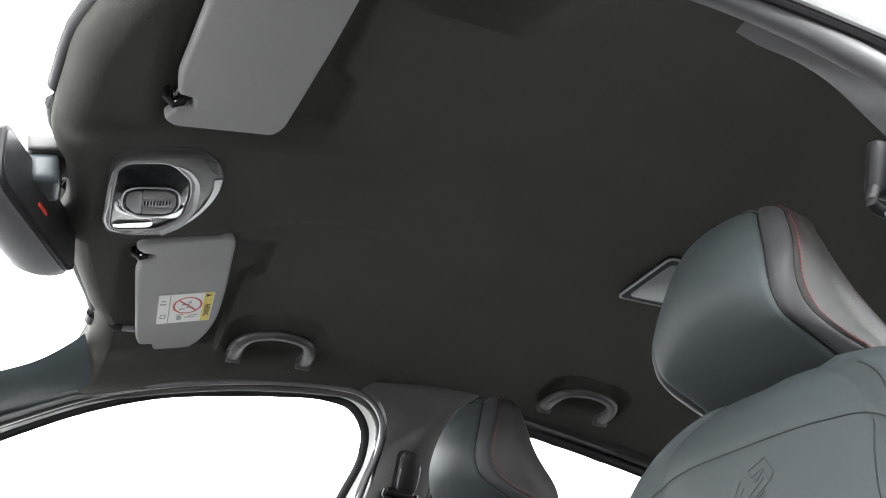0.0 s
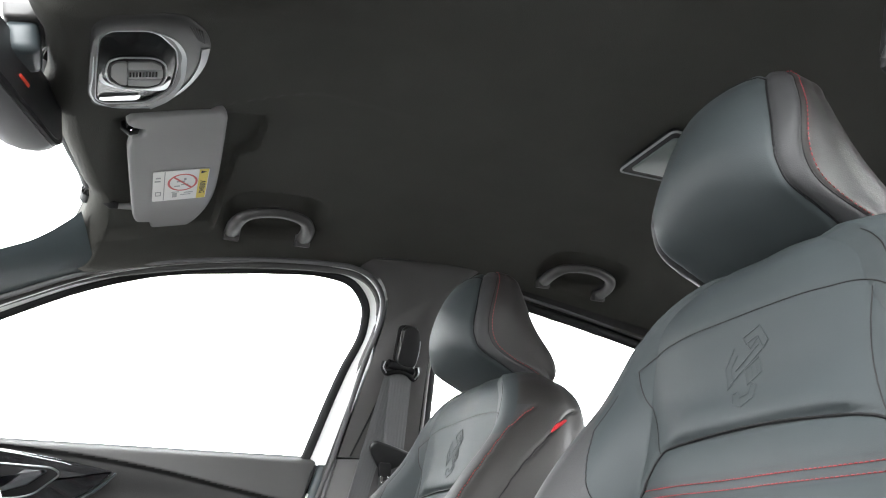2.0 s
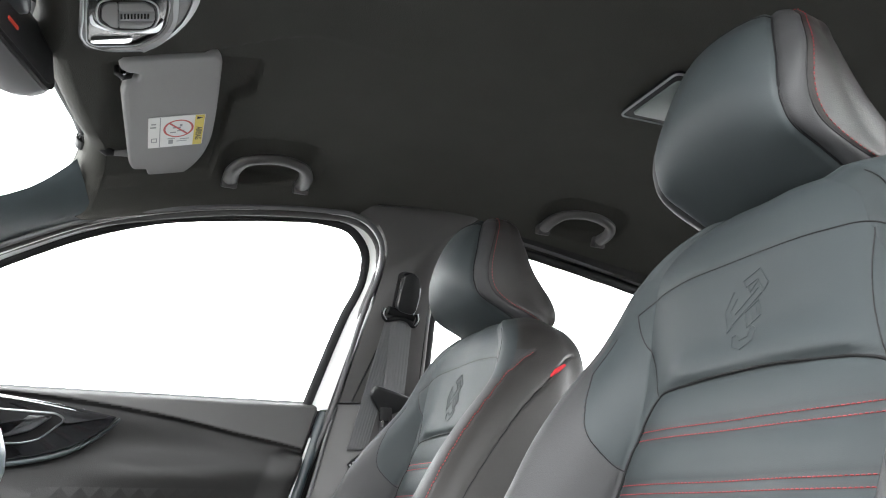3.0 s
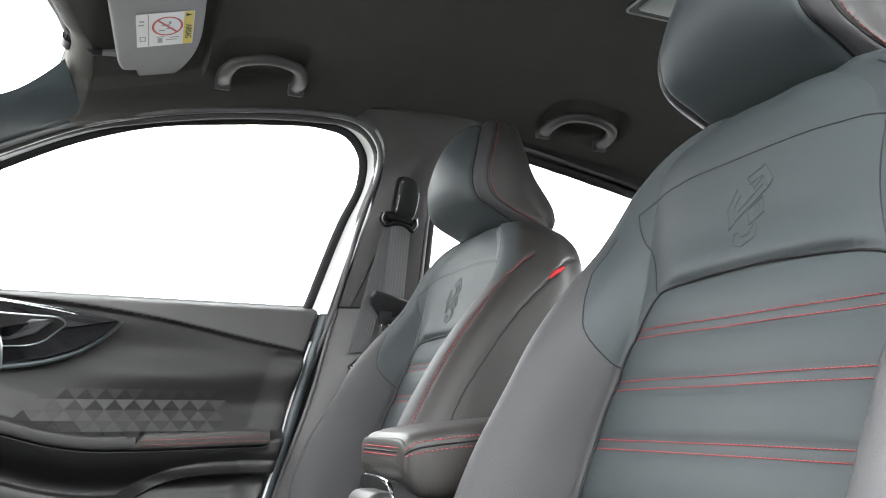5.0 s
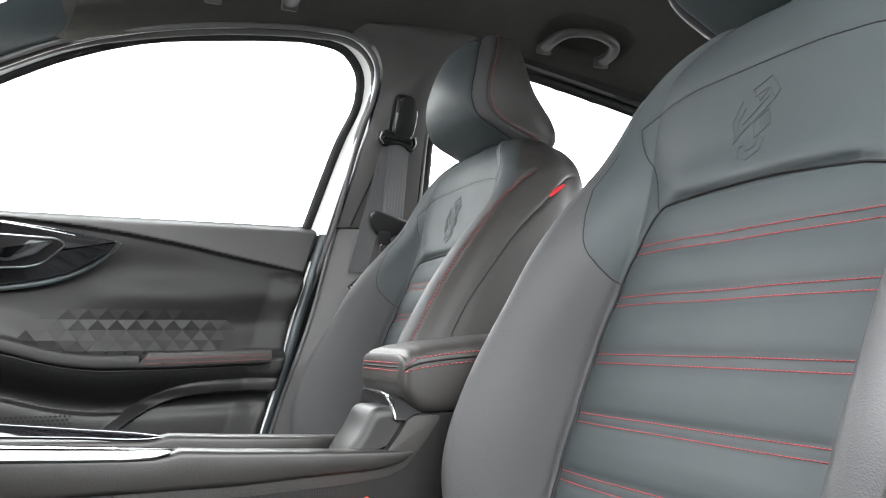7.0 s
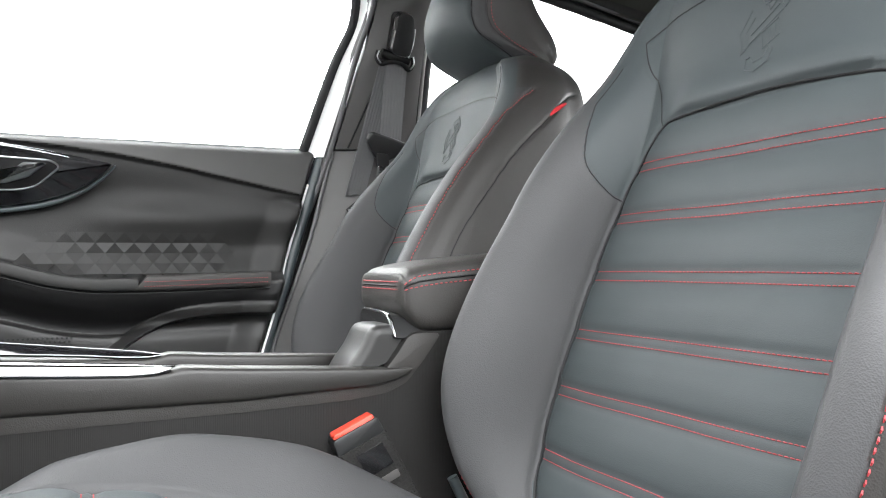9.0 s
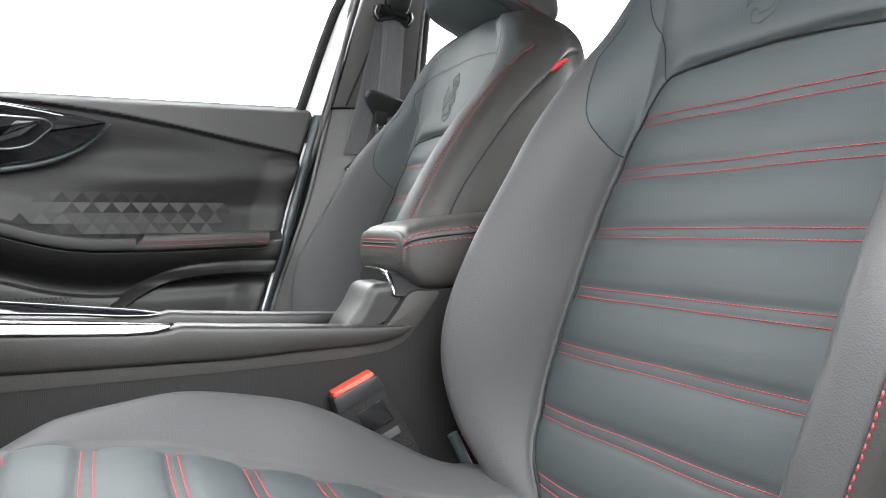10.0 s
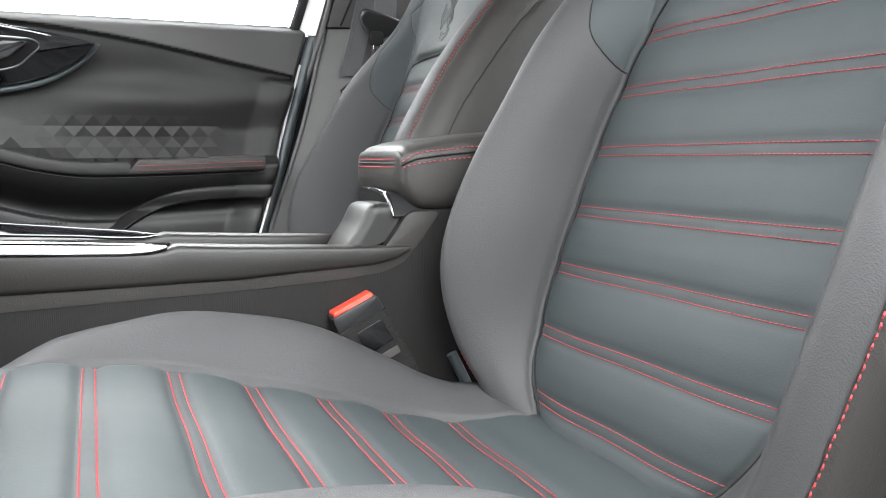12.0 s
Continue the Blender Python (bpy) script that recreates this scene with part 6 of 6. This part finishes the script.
wn = [(x, 2 * YC - lean(z, 2.10), z) for x, z in ((0.74, 1.20), (0.76, 1.54), (0.85, 1.585), (1.1, 1.56), (1.5, 1.48), (1.85, 1.37), (1.95, 1.20))]
window_near = solid("window_2", pane(wn, t=-0.004), GLASS, smooth=False)
tagged(window_near, "clear rear door window glass", "car window", kind="structure")
window_near.visible_shadow = False

# ---- centre console ----
con = thing("centre_console", (0.1, YC, 0.34), "black centre console with padded rails and gloss trays", "centre console")
CY0, CY1 = 0.797, 2 * YC - 0.797
side = [(-0.55, 0.36), (-0.55, 0.80), (-0.05, 0.80), (0.20, 0.802), (0.322, 0.806), (0.342, 0.822), (0.356, 0.840), (0.374, 0.866), (0.64, 0.866), (0.64, 0.36)]
part("body", prism(rounded(side, [0.002, 0.002, 0.02, 0.02, 0.02, 0.03, 0.03, 0.02, 0.01, 0.002], 4), -(CY1 - CY0), Matrix.Translation((0, CY0, 0)) @ to_xz @ Matrix.Diagonal((1, 1, -1, 1)) @ Matrix.Diagonal((1, 1, -1, 1)) @ Matrix.Diagonal((1, 1, -1, 1)), 0.004), RIBBED, con, "ribbed black console side")
for s in (0, 1):
    led = [(-0.55, 0.772), (-0.05, 0.784), (0.08, 0.786), (0.20, 0.788), (0.30, 0.792), (0.345, 0.797), (0.369, 0.807), (0.390, 0.831), (0.414, 0.8635), (0.374, 0.8635), (0.358, 0.840), (0.340, 0.820), (0.30, 0.815), (-0.05, 0.812), (-0.55, 0.812)]
    part("ledge", prism(rounded(led, 0.008, 3), 0.0015, Matrix.Translation((0, CY0 - 0.001 if s == 0 else CY1 - 0.0005, 0)) @ to_xz, 0.0004), SIDE, con, "plain ledge below the rail")


def rail_part(y, sgn, name):
    """A padded rail with a pointed rear end; sgn -1: towards the doorway."""
    xs = np.linspace(-0.55, 0.374, 70)
    top = np.interp(xs, [-0.55, -0.05, 0.10, 0.118, 0.18, 0.374], [0.862, 0.8420, 0.8350, 0.8405, 0.836, 0.8245])
    bot = np.interp(xs, [-0.55, -0.05, 0.18, 0.27, 0.33, 0.360, 0.374], [0.800, 0.799, 0.7985, 0.803, 0.8055, 0.813, 0.8225])
    wid = np.interp(xs, [-0.55, 0.25, 0.33, 0.374], [0.040, 0.036, 0.030, 0.004])
    vs, fs = [], []
    m = 28
    for x, t, b, w in zip(xs, top, bot, wid):
        for j in range(m):
            a = 2 * math.pi * j / m
            ca, sa = math.cos(a), math.sin(a)
            e = lambda v: math.copysign(abs(v) ** 0.3, v)
            vs.append((x, y - sgn * w / 2 + 0.5 * w * math.copysign(abs(ca) ** 0.55, ca), (t + b) / 2 + (t - b) / 2 * e(sa)))
    for i in range(len(xs) - 1):
        fs += [(i * m + j, i * m + (j + 1) % m, (i + 1) * m + (j + 1) % m, (i + 1) * m + j) for j in range(m)]
    fs += [tuple(range(m - 1, -1, -1)), tuple((len(xs) - 1) * m + j for j in range(m))]
    return part(name, (vs, fs), RAILPAD, con, "padded dark charcoal side rail")


rail_part(CY0 - 0.007, -1, "near_rail")
rail_part(CY1 + 0.006, 1, "far_rail")
part("tray", rbox((-0.09, YC, 0.800), (0.9, 0.10, 0.016), 0.004), DARK, con, "dark tray between the rails")
# gloss and bright strips let into the rails: near one along the shoulder, far one on the slope
def ribbon(name, a, b, mat, label, t=0.003):
    return part(name, band(a, b, 50, 4, 0.0006, t, out=(0, 0.6, -0.8)), mat, con, label)


ribbon("bright_strip", [(-0.55, 0.7875, 0.866), (-0.044, 0.7875, 0.8412), (0.04, 0.7875, 0.8364), (0.083, 0.7878, 0.8352), (0.103, 0.789, 0.8370), (0.108, 0.790, 0.8388)],
       [(-0.55, 0.812, 0.8692), (-0.041, 0.812, 0.8469), (0.033, 0.812, 0.8424), (0.08, 0.8105, 0.8400), (0.102, 0.8035, 0.8402), (0.1095, 0.796, 0.8400)], BLADE, "bright tapered strip on the rail's shoulder")
ribbon("gloss_strip", [(-0.55, 0.8150, 0.8710), (-0.041, 0.8150, 0.8487), (0.033, 0.8150, 0.8440), (0.08, 0.8135, 0.8412), (0.114, 0.806, 0.8403)],
       [(-0.55, 0.828, 0.8735), (-0.043, 0.828, 0.8508), (0.031, 0.828, 0.8455), (0.08, 0.826, 0.8420), (0.116, 0.818, 0.8402)], GLOSS, "gloss black strip")
ribbon("gloss_strip", [(-0.55, 0.939, 0.885), (-0.053, 0.939, 0.8468), (0.020, 0.939, 0.8418), (0.089, 0.939, 0.8365), (0.109, 0.940, 0.8375)],
       [(-0.55, 0.947, 0.905), (-0.059, 0.947, 0.8588), (0.027, 0.947, 0.849), (0.09, 0.946, 0.8415), (0.110, 0.942, 0.8388)], GLOSS, "gloss black strip")
part("chrome_line", tube(spline([(-0.55, 0.9385, 0.886), (-0.053, 0.9385, 0.8472), (0.020, 0.9385, 0.8422), (0.088, 0.9385, 0.8369), (0.104, 0.939, 0.837), (0.110, 0.940, 0.838)], 50), 0.0005, seg=8), SATIN, con, "thin chrome line")
part("chrome_line", tube(spline([(-0.55, 0.9468, 0.9058), (-0.059, 0.9468, 0.8596), (0.027, 0.9468, 0.8498), (0.09, 0.9458, 0.8423), (0.110, 0.942, 0.8392)], 50), 0.0004, seg=8), SATIN, con, "thin chrome line")
ped = [(0.294, 0.806), (0.304, 0.828), (0.320, 0.848), (0.333, 0.874), (0.44, 0.874), (0.44, 0.80), (0.30, 0.80)]
part("pedestal", prism(rounded(ped, 0.01, 4), 0.085, Matrix.Translation((0, 0.808, 0)) @ to_xz, 0.012, 3), TRIM, con, "smooth pedestal below the armrest")

# padded armrest lid
rest = thing("armrest", (0.46, YC, 0.865), "black padded armrest lid with red double stitching", "armrest")
xs = 0.364 + 0.296 * np.linspace(0, 1, 80) ** 1.8
top = curve([0.364, 0.366, 0.372, 0.387, 0.41, 0.45, 0.51, 0.66], [0.908, 0.926, 0.936, 0.9435, 0.948, 0.9525, 0.958, 0.965])(xs)
bot = curve([0.364, 0.366, 0.372, 0.387, 0.40, 0.45, 0.66], [0.900, 0.893, 0.883, 0.865, 0.861, 0.860, 0.862])(xs)
hw = curve([0.364, 0.366, 0.372, 0.387, 0.43, 0.66], [0.064, 0.074, 0.081, 0.0855, 0.088, 0.09])(xs)
vs, fs = [], []
m = 64
P = np.zeros((len(xs), m, 3))
for i, (x, t, b, w) in enumerate(zip(xs, top, bot, hw)):
    for j in range(m):
        a = 2 * math.pi * j / m
        e = lambda v, p: math.copysign(abs(v) ** p, v)
        P[i, j] = (x, YC + w * e(math.cos(a), 0.36), (t + b) / 2 + (t - b) / 2 * e(math.sin(a), 0.44))
vs = [tuple(v) for v in P.reshape(-1, 3)]
for i in range(len(xs) - 1):
    fs += [(i * m + j, i * m + (j + 1) % m, (i + 1) * m + (j + 1) % m, (i + 1) * m + j) for j in range(m)]
fs += [tuple(range(m - 1, -1, -1)), tuple((len(xs) - 1) * m + j for j in range(m))]
part("lid", (vs, fs), SIDE, rest, "charcoal leather lid")


def rest_side(x, z, s=-1):
    """A place on the flank of the armrest."""
    t, b, w = (np.interp(x, xs, v) for v in (top, bot, hw))
    v = np.clip((z - (t + b) / 2) / ((t - b) / 2), -0.999, 0.999)
    sa = abs(v) ** (1 / 0.44)
    ca = math.sqrt(max(0, 1 - sa * sa))
    return (x, YC + s * (w * ca ** 0.36 + 0.0006), z)


for s in (-1, 1):
    for dz, what in ((0.006, "t"), (0.0, "p"), (-0.006, "t")):
        seam = [rest_side(x, float(np.interp(x, [0.364, 0.368, 0.375, 0.387, 0.41, 0.45, 0.52, 0.64], [0.9085, 0.9165, 0.9215, 0.925, 0.928, 0.9315, 0.937, 0.945])) + dz * min(1, 0.4 + (x - 0.364) / 0.03), s) for x in np.linspace(0.3685, 0.64, 64)]
        if what == "t":
            part("stitching", stitches(seam, pitch=0.0062, radius=0.0008, normal=(0, s, 0.2), fill=0.6), THREAD, rest)
        else:
            part("piping", tube(seam, 0.0013, seg=6), PIPING, rest)
for dz, what in ((0.0045, "t"), (0.0, "p"), (-0.0045, "t")):
    seam = [(float(np.interp(0.9195 + dz, [0.908, 0.926, 0.936], [0.364, 0.366, 0.372])) - 0.0006 + 0.0045 * abs(v / 0.075) ** 6, YC + v, 0.9195 + dz) for v in np.linspace(-0.075, 0.075, 40)]
    part("stitching" if what == "t" else "piping", stitches(seam, pitch=0.0062, radius=0.0008, normal=(-1, 0, 0.2), fill=0.6) if what == "t" else tube(seam, 0.0012, seg=6), THREAD if what == "t" else PIPING, rest)
to_yz = Matrix(((0, 0, 1, 0), (1, 0, 0, 0), (0, 1, 0, 0), (0, 0, 0, 1)))
latch = rounded([(0.800, 0.858), (0.820, 0.884), (0.89, 0.889), (0.930, 0.889), (0.940, 0.878), (0.923, 0.860)], [0.004, 0.008, 0.01, 0.008, 0.006, 0.012], 4)
part("latch", prism(latch, 0.036, Matrix.Translation((0.358, 0, 0)) @ to_yz, 0.003, 3), DARK, rest, "black latch plate")
part("latch_edge", tube(spline([(0.3575, 0.930, 0.8885), (0.3572, 0.89, 0.8882), (0.3572, 0.838, 0.8855), (0.3570, 0.821, 0.8820), (0.3572, 0.812, 0.874), (0.3578, 0.802, 0.860)], 60), np.interp(np.linspace(0, 1, 60), [0, 0.3, 0.75, 0.85, 1], [0.0006, 0.0012, 0.0028, 0.0028, 0.0008]), seg=8), CHROME, rest, "slim bright latch edge")

# seat belt buckle beside the driver's seat
buc = thing("belt_buckle", (0.33, 0.785, 0.70), "black belt buckle with a bright red button", "belt buckle")
an = math.atan2(0.022, 0.048)
BM = Matrix(((math.cos(an), math.sin(an), 0, 0.298), (0, 0, -1, 0.797), (math.sin(an), -math.cos(an), 0, 0.767), (0, 0, 0, 1)))   # x along the top, y down the stalk, z to the doorway


def bp(points, z0, t, r):
    return prism(points, t, BM @ Matrix.Translation((0, 0, z0)), r)


part("case", bp(rounded([(-0.028, 0.003), (0.028, 0.003), (0.030, 0.026), (-0.030, 0.026)], 0.004), 0.0, 0.026, 0.003), LAMPHOUSE, buc, "black buckle case")
part("red_button", bp(rounded([(-0.0250, -0.002), (0.0250, -0.002), (0.0260, 0.010), (-0.0260, 0.010)], 0.003), 0.004, 0.0195, 0.003), RED, buc, "bright red release button")
part("sleeve", bp(rounded([(-0.031, 0.021), (0.031, 0.021), (0.036, 0.12), (-0.026, 0.12)], 0.004), 0.001, 0.027, 0.004), FELT, buc, "black felt sleeve")
part("label", bp(rounded([(-0.012, 0.03), (0.020, 0.03), (0.023, 0.058), (-0.010, 0.058)], 0.002), 0.0282, 0.0012, 0.0005), GLOSS, buc, "black label")
part("label_tab", bp(rounded([(-0.010, 0.066), (0.024, 0.066), (0.024, 0.075), (-0.010, 0.075)], 0.002), 0.0282, 0.001, 0.0004), PILLAR, buc)
part("stalk", tube([tuple(BM @ Vector((0.006, 0.11, 0.013))), (0.36, 0.785, 0.56), (0.37, 0.78, 0.42)], 0.010, seg=10), DARK, buc)

# ---- steering wheel ahead of the driver's seat ----
wheel = thing("steering_wheel", (-0.40, SEAT_Y, 0.90), "black leather steering wheel with a domed grey hub", "steering wheel")
SW = Matrix.Translation((-0.115, SEAT_Y, 0.985)) @ Matrix.Rotation(radians(-20), 4, "Y") @ Matrix(((0, 0, 1, 0), (1, 0, 0, 0), (0, 1, 0, 0), (0, 0, 0, 1)))    # x across, y up, z to the driver
ring = [SW @ Vector((0.182 * math.cos(a), 0.178 * math.sin(a), 0)) for a in np.linspace(0, 2 * math.pi, 73)]
part("rim", tube(ring, 0.0155, seg=14, up=tuple(SW.to_3x3() @ Vector((0, 0, 1)))), SIDE, wheel, "black leather rim")
for a in (0, math.pi, -math.pi / 2):
    part("spoke", sweep([SW @ Vector((r * math.cos(a), r * math.sin(a), 0.004)) for r in np.linspace(0.05, 0.178, 12)], rounded([(-0.022, -0.008), (0.022, -0.008), (0.022, 0.008), (-0.022, 0.008)], 0.006, 3), up=tuple(SW.to_3x3() @ Vector((0, 0, 1)))), TRIM, wheel)
vs, fs = [], []
prof = [(0.062, -0.03), (0.066, 0.01), (0.062, 0.030), (0.054, 0.050), (0.044, 0.066), (0.034, 0.078), (0.022, 0.086), (0.010, 0.0895), (0.001, 0.090)]
for r, h in prof:
    vs += [SW @ Vector((r * math.cos(a), r * math.sin(a), h)) for a in np.linspace(0, 2 * math.pi, 40, endpoint=False)]
for i in range(len(prof) - 1):
    fs += [(i * 40 + j, i * 40 + (j + 1) % 40, (i + 1) * 40 + (j + 1) % 40, (i + 1) * 40 + j) for j in range(40)]
part("hub", (vs, fs), GREYTRIM, wheel, "domed grey hub")
part("hub_seam", tube([SW @ Vector((0.0345 * math.cos(a), 0.0345 * math.sin(a), 0.0783)) for a in np.linspace(0, 2 * math.pi, 41)], 0.0012, seg=6), PIPING, wheel)
part("column", tube([(-0.12, SEAT_Y, 0.983), (-0.36, SEAT_Y, 0.895)], [0.055, 0.07], seg=20), TRIM, wheel, "black column shroud")
